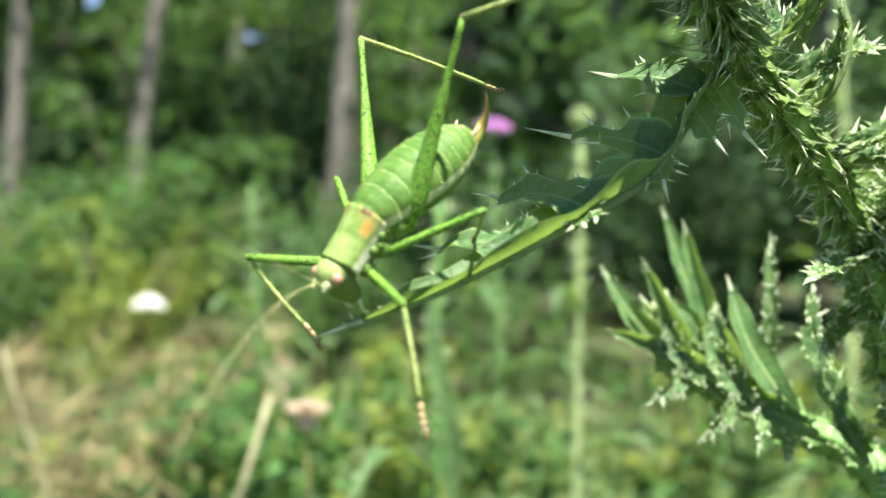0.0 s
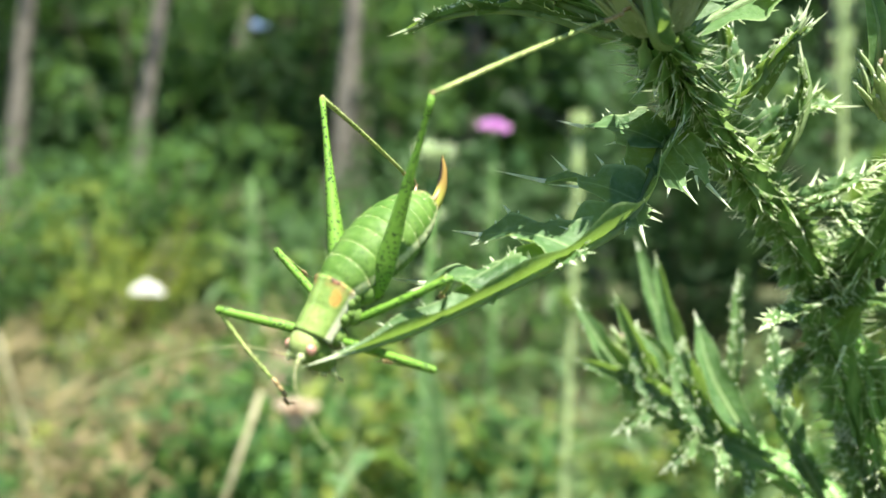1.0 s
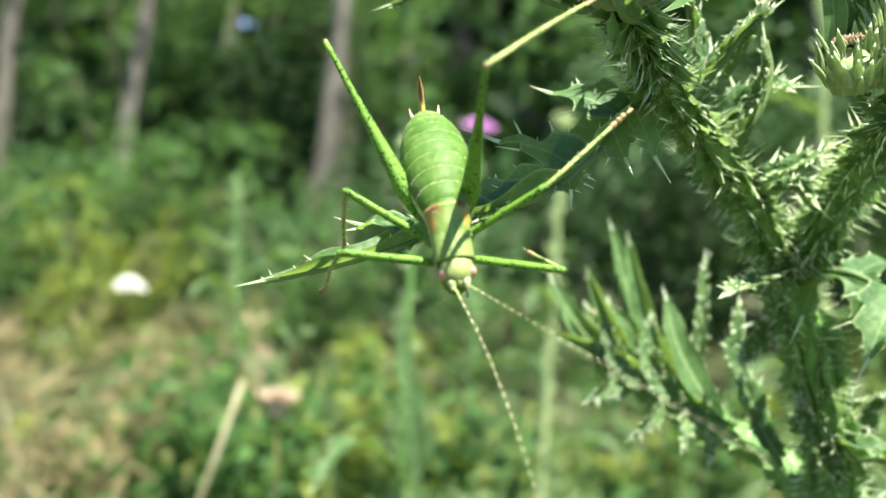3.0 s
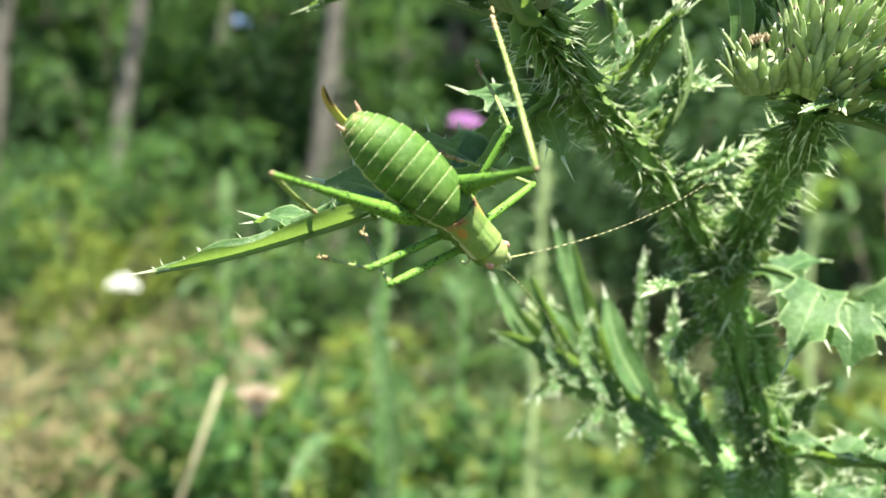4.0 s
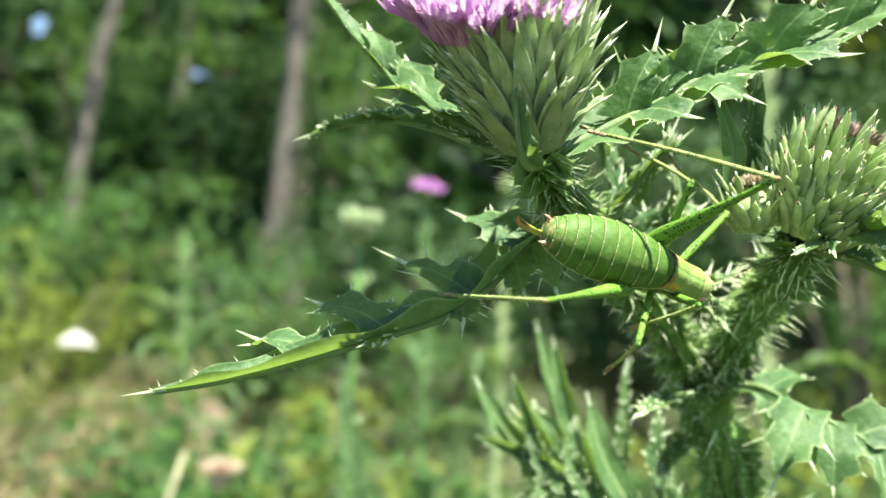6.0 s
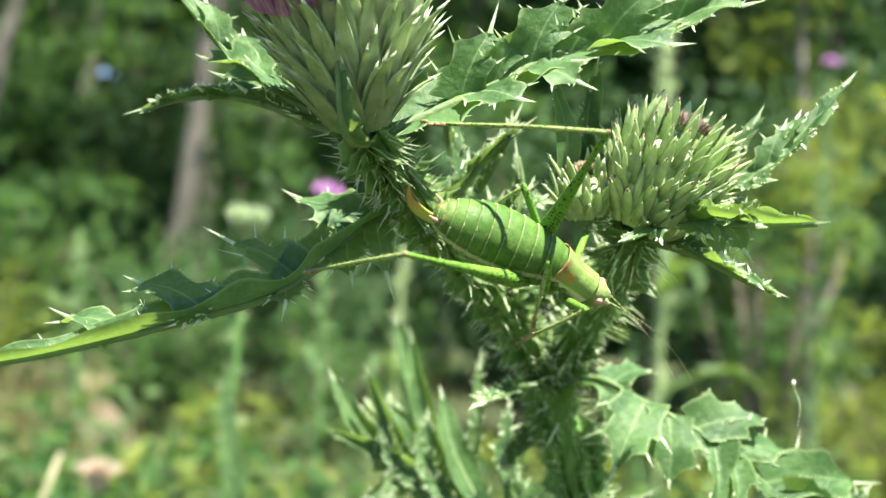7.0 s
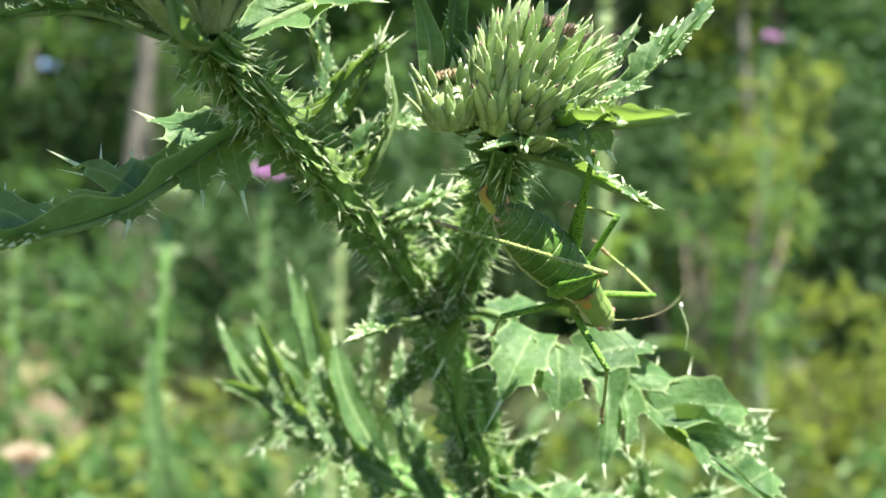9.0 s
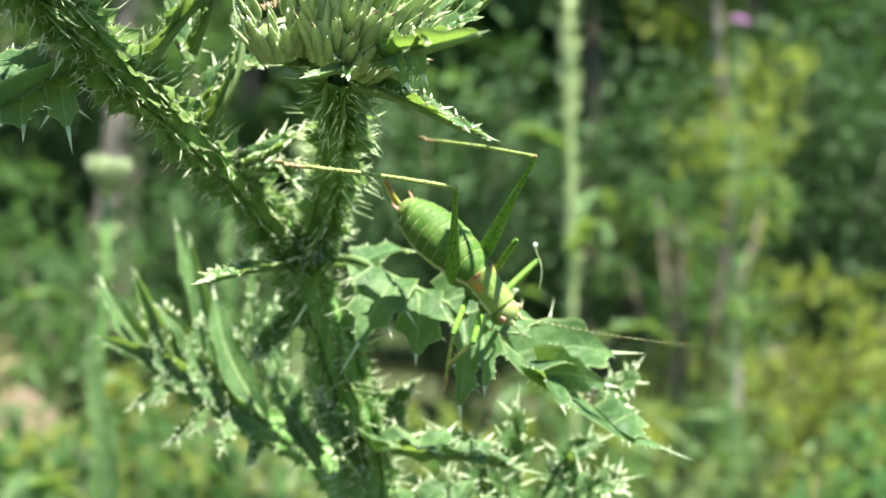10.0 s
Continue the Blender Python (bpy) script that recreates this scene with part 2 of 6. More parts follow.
def thistle_leaf(parent, points, half, lobes, up=(0, 0, 1), spine=0.006, fold=0.6, wave=0.4, origin=(0, 0, 0), name="leaf", label="", fine=0.45, stalk=0.0, deep=0.55, taper=0.0, near=(1.0, 1.0, 1.0), set_lobes=None, rib=1.0):
    """A spiny thistle leaf: a pale keeled midrib with a narrow wavy margin, and pointed toothed lobes on both sides.
    fold: how far both halves rise (or hang, below 0), or a pair for base and tip. set_lobes: where given, rows of (from, to, tip, spine) along the midrib in place of even lobes."""
    o = Vector(origin)
    n = max(30, lobes * 12)
    mid = curve([Vector(p) - o for p in points], n + 1)
    fr = frames(mid, up)
    blade, thorns = Mesh(), Mesh()
    steps = 5
    fold_from, fold_to = fold if isinstance(fold, tuple) else (fold, fold)

    def env(s):
        e = half * (0.30 + 0.70 * min(1.0, s * 5.0)) * (1 - s ** 2.6) ** 0.75 * (1 - taper * s)
        return e * 0.25 if s < stalk else e

    for side in (-1, 1):
        cut = min(1.0, deep * near[1]) if side > 0 else min(1.0, deep)
        turn = near[2] if side > 0 else 1.0
        size = near[0] if side > 0 else 1.0
        rows, edges, ph = [], [], rnd.uniform(0, 6.28)
        for i in range(n + 1):
            s = i / n
            x, y, z = fr[i]
            bend = (fold_from + (fold_to - fold_from) * s) * turn
            w = env(s) * size * (0.24 + 0.62 * (1 - cut)) * (1 + 0.14 * math.sin(s * lobes * 9.0 + ph)) + 0.0003
            line = []
            for j in range(steps + 1):
                v = j / steps
                line.append(mid[i] + y * side * (v * w * math.cos(bend * (0.5 + v))) + z * (v * w * math.sin(bend) + w * wave * 0.5 * v * v * math.sin(s * lobes * 6.283 + ph)))
            rows.append(line)
            edges.append([j / steps for j in range(steps + 1)])
            if rnd.random() < 0.7 * fine and s > stalk:
                out = (line[-1] - line[-2]).normalized()
                thorns.spine(line[-1], out + x * 0.4 + jitter(0.5), min(spine, 0.0045) * rnd.uniform(0.12, 0.34), 0.00013, sides=3)
        blade.grid(rows if side > 0 else [r[::-1] for r in rows], edges if side > 0 else [r[::-1] for r in edges])
        if set_lobes is None:
            shift = 0.30 if side > 0 else 0.0
            for k in range(lobes):
                sc = (k + 0.45 + shift) / (lobes + 0.15)
                if sc > 0.93 or sc < stalk:
                    continue
                x, y, z = fr[int(sc * n)]
                L = env(sc) * size * rnd.uniform(0.85, 1.25) * (0.45 + 0.6 * cut)
                b = (fold_from + (fold_to - fold_from) * sc) * turn * rnd.uniform(0.7, 1.2)
                tip = mid[int(sc * n)] + x * L * rnd.uniform(0.40, 0.75) + (y * side * math.cos(b) + z * math.sin(b)) * L * 0.92 + z * L * wave * rnd.uniform(-0.6, 0.9)
                span = 0.46 / lobes
                lobe_patch(blade, thorns, mid, (max(0, int((sc - span) * n)), min(n, int((sc + span) * n))), tip, z * 1.0 - y * side * math.sin(b), spine * rnd.uniform(0.40, 0.85), 1.05, 0.10, fine)
    for s0, s1, tip, long in set_lobes or ():
        i = int((s0 + s1) / 2 * n)
        lobe_patch(blade, thorns, mid, (int(s0 * n), int(s1 * n)), Vector(tip) - o, fr[i][2], long, 1.05, 0.10, fine)
    thorns.spine(mid[-1] - fr[-1][0] * 0.002, fr[-1][0], spine * 1.3, 0.0004)
    # the keeled rib beneath
    keel = [p - f[2] * 0.0003 for p, f in zip(mid, fr)]
    blade.tube(keel, [(0.0008 * (1 - 0.8 * i / n) + 0.00015) * rib for i in range(n + 1)], 6)
    for k in range(len(blade.e) - 6 * (n + 1), len(blade.e)):
        blade.e[k] = 0.0
    ob = part(name, blade, LEAF, parent, label)
    if origin != (0, 0, 0):
        ob.location = o
    part("spine_fringe", thorns, SPINE, ob, "straw-coloured leaf spines", smooth=False, stuff=True)
    return ob


def winged_stem(parent, points, r0, r1, name, label, frill=1.0, spines=1.0, n=None, tall=1.0):
    """A ribbed stem with five wings: rows of toothed, curling green lobes that end in pale spines."""
    total = sum((Vector(b) - Vector(a)).length for a, b in zip(points, points[1:]))
    n = n or max(8, int(total / 0.0016))
    mid = curve(points, n + 1)
    fr = frames(mid, (0.3, -1, 0.2))
    core, lobe, thorns = Mesh(), Mesh(), Mesh()
    rows = []
    for i, (p, (x, y, z)) in enumerate(zip(mid, fr)):
        r = r0 + (r1 - r0) * i / n
        rows.append([p + (y * math.cos(a) + z * math.sin(a)) * r * (1 + 0.10 * math.cos(7 * a) + 0.04 * math.sin(3 * a + i * 0.2))
                     for a in (6.2832 * j / 21 for j in range(21))])
    core.grid(rows, closed=True)
    ob = part(name, core, STEM, parent, label)
    gap = 0.00135 / frill
    for wing in range(5):
        s = rnd.uniform(0, gap)
        flip = 1
        while s < total * 0.985:
            u = s / total * n
            i = min(n - 1, int(u))
            x, y, z = fr[i]
            r = r0 + (r1 - r0) * i / n
            a = 6.2832 * wing / 5 + 0.5 + 4.0 * s + rnd.uniform(-0.16, 0.16)
            out = y * math.cos(a) + z * math.sin(a)
            tang = out.cross(x) * flip
            p = mid[i].lerp(mid[i + 1], u - i) + out * r * 0.86
            size = (rnd.uniform(0.0028, 0.0044) if rnd.random() < 0.35 else rnd.uniform(0.0013, 0.0026)) * tall
            b = size * rnd.uniform(0.50, 0.85)
            way = (out + x * rnd.uniform(-0.2, 0.4) + tang * rnd.uniform(0.1, 0.75)).normalized()
            curl = (tang * rnd.uniform(0.1, 0.7) - out * rnd.uniform(0, 0.25))
            grid, edges = [], []
            for q in range(5):
                v = q / 4
                c = p + way * size * v + curl * size * v * v * 0.5
                h = x * b * ((1 - v) ** 0.8 + (0.22 if q == 2 else 0.0))
                cup = tang * size * 0.20 * math.sin(v * 3.1)
                grid.append([c - h + x * (0.12 * size if q == 2 else 0), c - h * 0.5 + cup * 0.7, c + cup, c + h * 0.5 + cup * 0.7, c + h + x * (0.12 * size if q == 2 else 0)])
                edges.append([1.0, 0.55, 0.1, 0.55, 1.0])
            lobe.grid(grid, edges)
            end = p + way * size * 0.93 + curl * size * 0.45
            thorns.spine(end, way + curl * 0.6 + jitter(0.2), rnd.uniform(0.0012, 0.0040) * spines * (1.5 if rnd.random() < 0.16 else 1.0), 0.00019, sides=4)
            for e in (-1, 1):
                if rnd.random() < 0.8:
                    thorns.spine(grid[2][0 if e < 0 else 4], way * 0.8 + x * e * 0.7 + jitter(0.4), rnd.uniform(0.0008, 0.0022) * spines, 0.00013, sides=3)
            flip = -flip if rnd.random() < 0.75 else flip
            s += gap * rnd.uniform(0.7, 1.3)
    part("wing_frill", lobe, WING, ob, "frilled green wings along the stem", smooth=True, stuff=True)
    part("spine_cover", thorns, SPINE, ob, "pale spines along the stem", smooth=False, stuff=True)
    return ob


def bract_mesh(length, width, bend, curl, tip=0.25, mat_tip=1, name="bract"):
    """A lance-shaped bract along +x that bends towards +z, with a keel and a sharp tip."""
    m = Mesh()
    rows, edges, n = [], [], 9
    for i in range(n):
        s = i / (n - 1)
        w = width * 0.5 * (min(1.0, 0.55 + s * 1.6) * (1 - s ** 1.9)) + 0.00012
        x = length * (s - 0.12 * bend * s * s)
        z = length * bend * s * s * 0.5 + length * curl * max(0, s - 0.6) ** 2
        keel = width * 0.16 * (1 - s)
        rows.append([(x, -w, z + keel * 0.2), (x, -w * 0.55, z - keel * 0.6), (x, 0, z - keel), (x, w * 0.55, z - keel * 0.6), (x, w, z + keel * 0.2)])
    low = [[(p[0], p[1] * 0.9, p[2] + 0.00035) for p in r] for r in rows]
    ring = [r + l[::-1] for r, l in zip(rows, low)]
    m.grid(ring, closed=True)
    end = Vector(rows[-1][2])
    way = end - Vector(rows[-3][2])
    m.spine(end - way * 0.2, way, length * tip, 0.00030, mat=mat_tip)
    return m.data(name, [BRACT, SPINE])


def recolour(me, mats):
    me = me.copy()
    for i, mat in enumerate(mats):
        me.materials[i] = mat
    return me


def basis(axis, side=(0.2, 1, 0.1)):
    z = Vector(axis).normalized()
    x = (Vector(side) - z * Vector(side).dot(z)).normalized()
    return Matrix((x, z.cross(x), z)).transposed()


def finger_mesh(length, r, bend, tip):
    """A thick finger-shaped bract along +x that curves in, with a small dark or pale spiny tip."""
    m = Mesh()
    pts = [Vector((length * s, 0, length * bend * s * s)) for s in (0, 0.25, 0.5, 0.72, 0.88, 1.0)]
    m.tube(pts, [r * k for k in (1.05, 1.15, 1.05, 0.82, 0.52, 0.18)], 8, flat=0.62)
    m.spine(pts[-1] - Vector((0.0003, 0, 0)), (1, 0, 2 * bend), tip, 0.00024, 1, 5)
    return m.data("bract", [BUD_BRACT, SPINE])


def head_bracts(parent, base, axis, radius, height, rows, per_row, meshes, open_low, open_high, scale=1.0):
    """Sets bracts in spiral rows round an egg-shaped head."""
    b = basis(axis)
    for i in range(rows):
        s = (i + 0.35) / rows
        k = per_row[min(i, len(per_row) - 1)]
        r = radius * (0.36 + 0.64 * min(1.0, s * 1.25) ** 0.75)
        for j in range(k):
            a = 6.2832 * (j + 0.5 * (i % 2) + rnd.uniform(-0.18, 0.18)) / k
            out = b @ Vector((math.cos(a), math.sin(a), 0))
            up = b @ Vector((0, 0, 1))
            lean = open_low + (open_high - open_low) * s + rnd.uniform(-0.12, 0.12)
            way = (up * math.cos(lean) + out * math.sin(lean)).normalized()
            face = (way.cross(out.cross(up))).normalized()
            if face.dot(out) < 0:
                face = -face
            y = face.cross(way)
            m = Matrix((way, y, face)).transposed().to_4x4()
            k2 = scale * rnd.uniform(0.82, 1.12)
            m = Matrix.Translation(Vector(base) + up * height * s * 0.86 + out * r * 0.86) @ m @ Matrix.Diagonal((k2, k2, k2, 1))
            part("bract", rnd.choice(meshes), None, parent, m=m)


def flower_head(parent, base, axis, radius, height, bracts, name="flower_head", label="", florets=300, spread=1.0, length=0.017, rows=7, per=(11, 13, 15, 17, 18, 18, 18), shift=(0, 0, 0), broad=0.85, tuft_axis=None):
    up = Vector(axis).normalized()
    b = basis(axis)
    cup = Mesh()
    prof = [(0.30, 0.0), (0.48, 0.10), (0.66, 0.28), (0.80, 0.5), (0.92, 0.75), (0.94, 0.95), (0.5, 1.0), (0.02, 1.02)]
    cup.grid([[Vector(base) + b @ Vector((math.cos(t) * r * radius, math.sin(t) * r * radius, h * height)) for t in (6.2832 * i / 24 for i in range(24))] for r, h in prof], closed=True)
    head = part(name, cup, BRACT, parent, label)
    head_bracts(head, base, axis, radius, height, rows, per, bracts, 0.66, 0.20)
    if florets:
        tuft, bt = Mesh(), basis(tuft_axis or axis)
        seat = Vector(base) + Vector(shift) + up * height * (0.97 if tuft_axis is None else 0.92)
        for k in range(florets):
            q = math.sqrt((k + 0.5) / florets)
            a = k * 2.39996
            foot = seat + bt @ Vector((math.cos(a) * q * radius * broad, math.sin(a) * q * radius * broad, 0))
            way = (bt @ Vector((math.cos(a) * q * spread, math.sin(a) * q * spread, 1.02 - 0.75 * q ** 3))).normalized() + jitter(0.16)
            way.normalize()
            long = length * rnd.uniform(0.75, 1.1)
            bend = bt @ Vector((math.cos(a) * q, math.sin(a) * q, -0.55)) * rnd.uniform(0.0, 0.55) * q * q
            pts = [foot + way * long * s + bend * long * s * s for s in (0, 0.35, 0.6, 0.8)]
            tuft.tube(pts, [0.00042, 0.00040, 0.00065, 0.00085], 5, cap=False)
            end, side = pts[-1], way.orthogonal()
            for z in range(5):
                c = Matrix.Rotation(6.2832 * z / 5 + k, 3, way) @ side
                p0 = end + c * 0.0006
                p1 = end + way * long * rnd.uniform(0.18, 0.3) + c * long * rnd.uniform(0.03, 0.12)
                t = way.cross(c) * 0.00042
                s0 = len(tuft.v)
                tuft.v += [tuple(p0 - t), tuple(p0 + t), tuple(p1)]
                tuft.e += [0.5] * 3
                tuft.f.append((s0, s0 + 1, s0 + 2))
                tuft.m.append(0)
        part("floret_tuft", tuft, PETAL, head, "tuft of lilac-pink florets", smooth=False, stuff=True)
    return head


def bud_head(parent, base, axis, radius, height, bracts, name="flower_bud", label="", rows=10, per=(10, 13, 15, 16, 16, 16, 15, 14, 13, 11), tuft=110, tuft_mat=None, spread=1.0):
    up = Vector(axis).normalized()
    b = basis(axis)
    cup = Mesh()
    prof = [(0.35, 0.0), (0.75, 0.1), (0.95, 0.3), (0.94, 0.48), (0.76, 0.62), (0.46, 0.74), (0.20, 0.79), (0.02, 0.80)]
    cup.grid([[Vector(base) + b @ Vector((math.cos(t) * r * radius * 0.93, math.sin(t) * r * radius * 0.93, h * height)) for t in (6.2832 * i / 24 for i in range(24))] for r, h in prof], closed=True)
    head = part(name, cup, BUD_BRACT, parent, label)
    for i in range(rows):
        s = (i + 0.3) / rows
        r = radius * (math.sin((0.16 + 0.84 * s) * math.pi * 0.86) ** 0.62)
        for j in range(per[i]):
            a = 6.2832 * (j + 0.5 * (i % 2) + rnd.uniform(-0.15, 0.15)) / per[i]
            out = b @ Vector((math.cos(a), math.sin(a), 0))
            lean = (0.72 - 0.62 * s) * spread + rnd.uniform(-0.24, 0.24)
            way = (up * math.cos(lean) + out * math.sin(lean)).normalized()
            face = out - way * out.dot(way)
            face.normalize()
            m = Matrix((way, face.cross(way), face)).transposed().to_4x4()
            k = rnd.uniform(0.8, 1.15) * (1.05 - 0.10 * s)
            part("bract", rnd.choice(bracts), None, head, m=Matrix.Translation(Vector(base) + up * height * s * 0.9 + out * r * 0.88) @ m @ Matrix.Diagonal((k, k, k, 1)))
    fringe = Mesh()
    for k in range(int(tuft * 0.6)):
        s, a = rnd.uniform(0.05, 0.95), rnd.uniform(0, 6.2832)
        r = radius * (math.sin((0.16 + 0.84 * s) * math.pi * 0.86) ** 0.62)
        out = b @ Vector((math.cos(a), math.sin(a), 0))
        fringe.spine(Vector(base) + up * height * (s * 0.9 + 0.10) + out * r * 1.05, up + out * (1.1 - 0.7 * s) + jitter(0.35), radius * rnd.uniform(0.14, 0.30), 0.00011, sides=3)
    part("spine_fringe", fringe, SPINE, head, "fine pale spines between the bracts", smooth=False, stuff=True)
    top = Mesh()
    for k in range(tuft):
        q = math.sqrt((k + 0.5) / tuft)
        a = k * 2.4
        out = b @ Vector((math.cos(a) * q, math.sin(a) * q, 0))
        top.spine(Vector(base) + up * height * 0.93 + out * radius * 0.46, up + out * 0.7 + jitter(0.3), 0.0021 * rnd.uniform(0.6, 1.2) * radius / 0.01, 0.0005)
    part("bud_tuft", top, tuft_mat or BUD_TUFT, head, "dark tuft at the tip of the bud", smooth=False, stuff=True)
    return head


thistle = thing("thistle", "tall spiny green thistle with one lilac flower and unopened buds", "thistle", (0, 0, 0))
FORK = (0.0830, 0.1960, 1.0065)
winged_stem(thistle, [(0.118, 0.225, -0.03), (0.112, 0.220, 0.45), (0.106, 0.212, 0.85), (0.1015, 0.207, 0.950), (0.0945, 0.201, 0.981), FORK],
            0.0046, 0.0034, "main_stem", "thick green ribbed main stem with spiny wings", 0.20, 0.9, n=300, tall=1.1)
FLOWER_BASE = (0.0415, 0.139, 1.0435)
winged_stem(thistle, [FORK, (0.0748, 0.186, 1.0165), (0.0640, 0.174, 1.0260), (0.0535, 0.163, 1.0342), (0.0470, 0.150, 1.0395), FLOWER_BASE],
            0.0028, 0.0023, "flower_branch", "spiny branch that carries the open flower", 1.7, 0.85, tall=1.1)
BUD_BASE = (0.0855, 0.1500, 1.0345)
winged_stem(thistle, [FORK, (0.0865, 0.192, 1.0130), (0.0880, 0.180, 1.0220), (0.0870, 0.162, 1.0300), BUD_BASE],
            0.0030, 0.0024, "bud_branch", "short spiny branch that carries the bud", 1.6, 0.85, tall=1.1)
winged_stem(thistle, [(0.1020, 0.208, 0.945), (0.0935, 0.216, 0.9640), (0.0800, 0.226, 0.9705), (0.0660, 0.235, 0.9770), (0.0560, 0.240, 0.9850)],
            0.0036, 0.0028, "side_branch", "spiny side branch with a leafy bud", 0.28, 0.5, tall=0.8)

wide = [bract_mesh(0.0092, 0.0029, b, c, 0.22) for b, c in ((0.02, 0.2), (0.10, 0.3), (-0.06, 0.3), (0.18, 0.5))]
long_bracts = [bract_mesh(0.0118, 0.0030, b, c, 0.22) for b, c in ((0.05, 0.3), (0.16, 0.5))]
FLOWER_AXIS = (-0.0050, -0.0050, 0.0215)
flower_head(thistle, FLOWER_BASE, FLOWER_AXIS, 0.0097, 0.0170, wide + long_bracts, "flower_head", "open lilac flower head with spreading green bracts", 480, 0.24, 0.0098, rows=8, per=(12, 15, 18, 20, 21, 22, 22, 20), shift=(-0.0054, -0.0008, 0), broad=0.69, tuft_axis=(-0.001, -0.0075, 0.0215))
finger = [recolour(finger_mesh(0.0050, 0.00076, b, 0.0008), (BUD_BRACT, DARK_TIP)) for b in (0.02, 0.10, 0.16, -0.05)]
finger += [recolour(finger_mesh(0.0052, 0.00070, b, 0.0012), (BUD_BRACT, PALE_BRACT)) for b in (0.10, 0.20)]
small = [recolour(bract_mesh(0.0058, 0.0023, b, c, 0.22), (BUD_BRACT, DARK_TIP)) for b, c in ((0.15, 0.2), (0.28, 0.5), (0.05, -0.1))]
small += [recolour(bract_mesh(0.0064, 0.0022, b, c, 0.30), (BUD_BRACT, SPINE)) for b, c in ((0.2, 0.3), (0.35, 0.2))]
bud_head(thistle, BUD_BASE, (0.006, -0.006, 0.0185), 0.0094, 0.0185, finger, "flower_bud", "round green unopened bud with finger-like bracts and a dark tip", 11, (16, 20, 23, 24, 24, 24, 23, 21, 18, 15, 12))
tiny = [recolour(bract_mesh(0.0036, 0.0016, b, 0.2, 0.25), (BUD_BRACT, SPINE)) for b in (0.1, 0.25)]
bud_head(thistle, (0.0772, 0.1490, 1.0350), (-0.003, -0.003, 0.012), 0.0046, 0.0085, tiny, "small_bud", "small bud with dry brown florets pressed against the larger one", 6, (8, 10, 10, 9, 8, 6), 44, PAPPUS, 0.5)
bud_head(thistle, (0.0560, 0.2400, 0.9845), (-0.002, 0.004, 0.02), 0.0036, 0.0090, tiny, "leafy_bud", "unopened bud wrapped in upright leaves", 7, (8, 10, 11, 11, 10, 8, 6), 20)

# leaves: the long one on which the cricket stands sways on its base
PERCH = (0.0520, 0.1610, 1.0350)
perch_leaf = thistle_leaf(thistle, [PERCH, (0.0446, 0.1577, 1.0316), (0.0375, 0.1504, 1.0243), (0.0308, 0.1452, 1.0192), (0.0204, 0.1412, 1.0152), (0.0100, 0.1380, 1.0115), (0.0000, 0.1362, 1.0084), (-0.0090, 0.1352, 1.0064)],
                          0.0082, 5, (0.0, -0.12, 1.0), 0.0050, 0.62, 0.30, origin=PERCH, taper=0.1, deep=0.30, near=(1.0, 0.4, 1.0), fine=0.35, label="long drooping lobed leaf under the cricket", set_lobes=(
                              (0.10, 0.23, (0.0331, 0.1624, 1.0347), 0.0045), (0.29, 0.41, (0.0242, 0.1561, 1.0265), 0.0080), (0.08, 0.18, (0.0482, 0.1528, 1.0236), 0.0058), (0.16, 0.25, (0.0428, 0.1496, 1.0232), 0.0038),
                              (0.33, 0.43, (0.0337, 0.1453, 1.0182), 0.0038), (0.48, 0.60, (0.0121, 0.1486, 1.0194), 0.0042), (0.54, 0.59, (0.0207, 0.1373, 1.0145), 0.0026), (0.52, 0.56, (0.0224, 0.1379, 1.0150), 0.0024),
                              (0.63, 0.74, (0.0034, 0.1453, 1.0136), 0.0055)))
thistle_leaf(thistle, [(0.0400, 0.1455, 1.0440), (0.0348, 0.1500, 1.0455), (0.0279, 0.1560, 1.0484), (0.0206, 0.1620, 1.0500), (0.0130, 0.1655, 1.0492), (0.0072, 0.1665, 1.0470)], 0.0052, 4, (0, -0.45, 1), 0.0042, 0.55, 0.25, deep=0.45, label="narrow leaf below the flower")
thistle_leaf(thistle, [(0.0400, 0.1455, 1.0445), (0.0329, 0.1500, 1.0480), (0.0258, 0.1560, 1.0521), (0.0201, 0.1600, 1.0568), (0.0130, 0.1620, 1.0645), (0.0066, 0.1640, 1.0718)], 0.0060, 4, (0.5, -0.5, 0.7), 0.0045, 0.35, 0.25, deep=0.55, label="pointed leaf beside the flower", set_lobes=(
    (0.16, 0.42, (0.0172, 0.1590, 1.0548), 0.0030), (0.10, 0.30, (0.0200, 0.1560, 1.0520), 0.0030), (0.34, 0.56, (0.0225, 0.1620, 1.0600), 0.0028), (0.56, 0.72, (0.0160, 0.1625, 1.0648), 0.0022)))
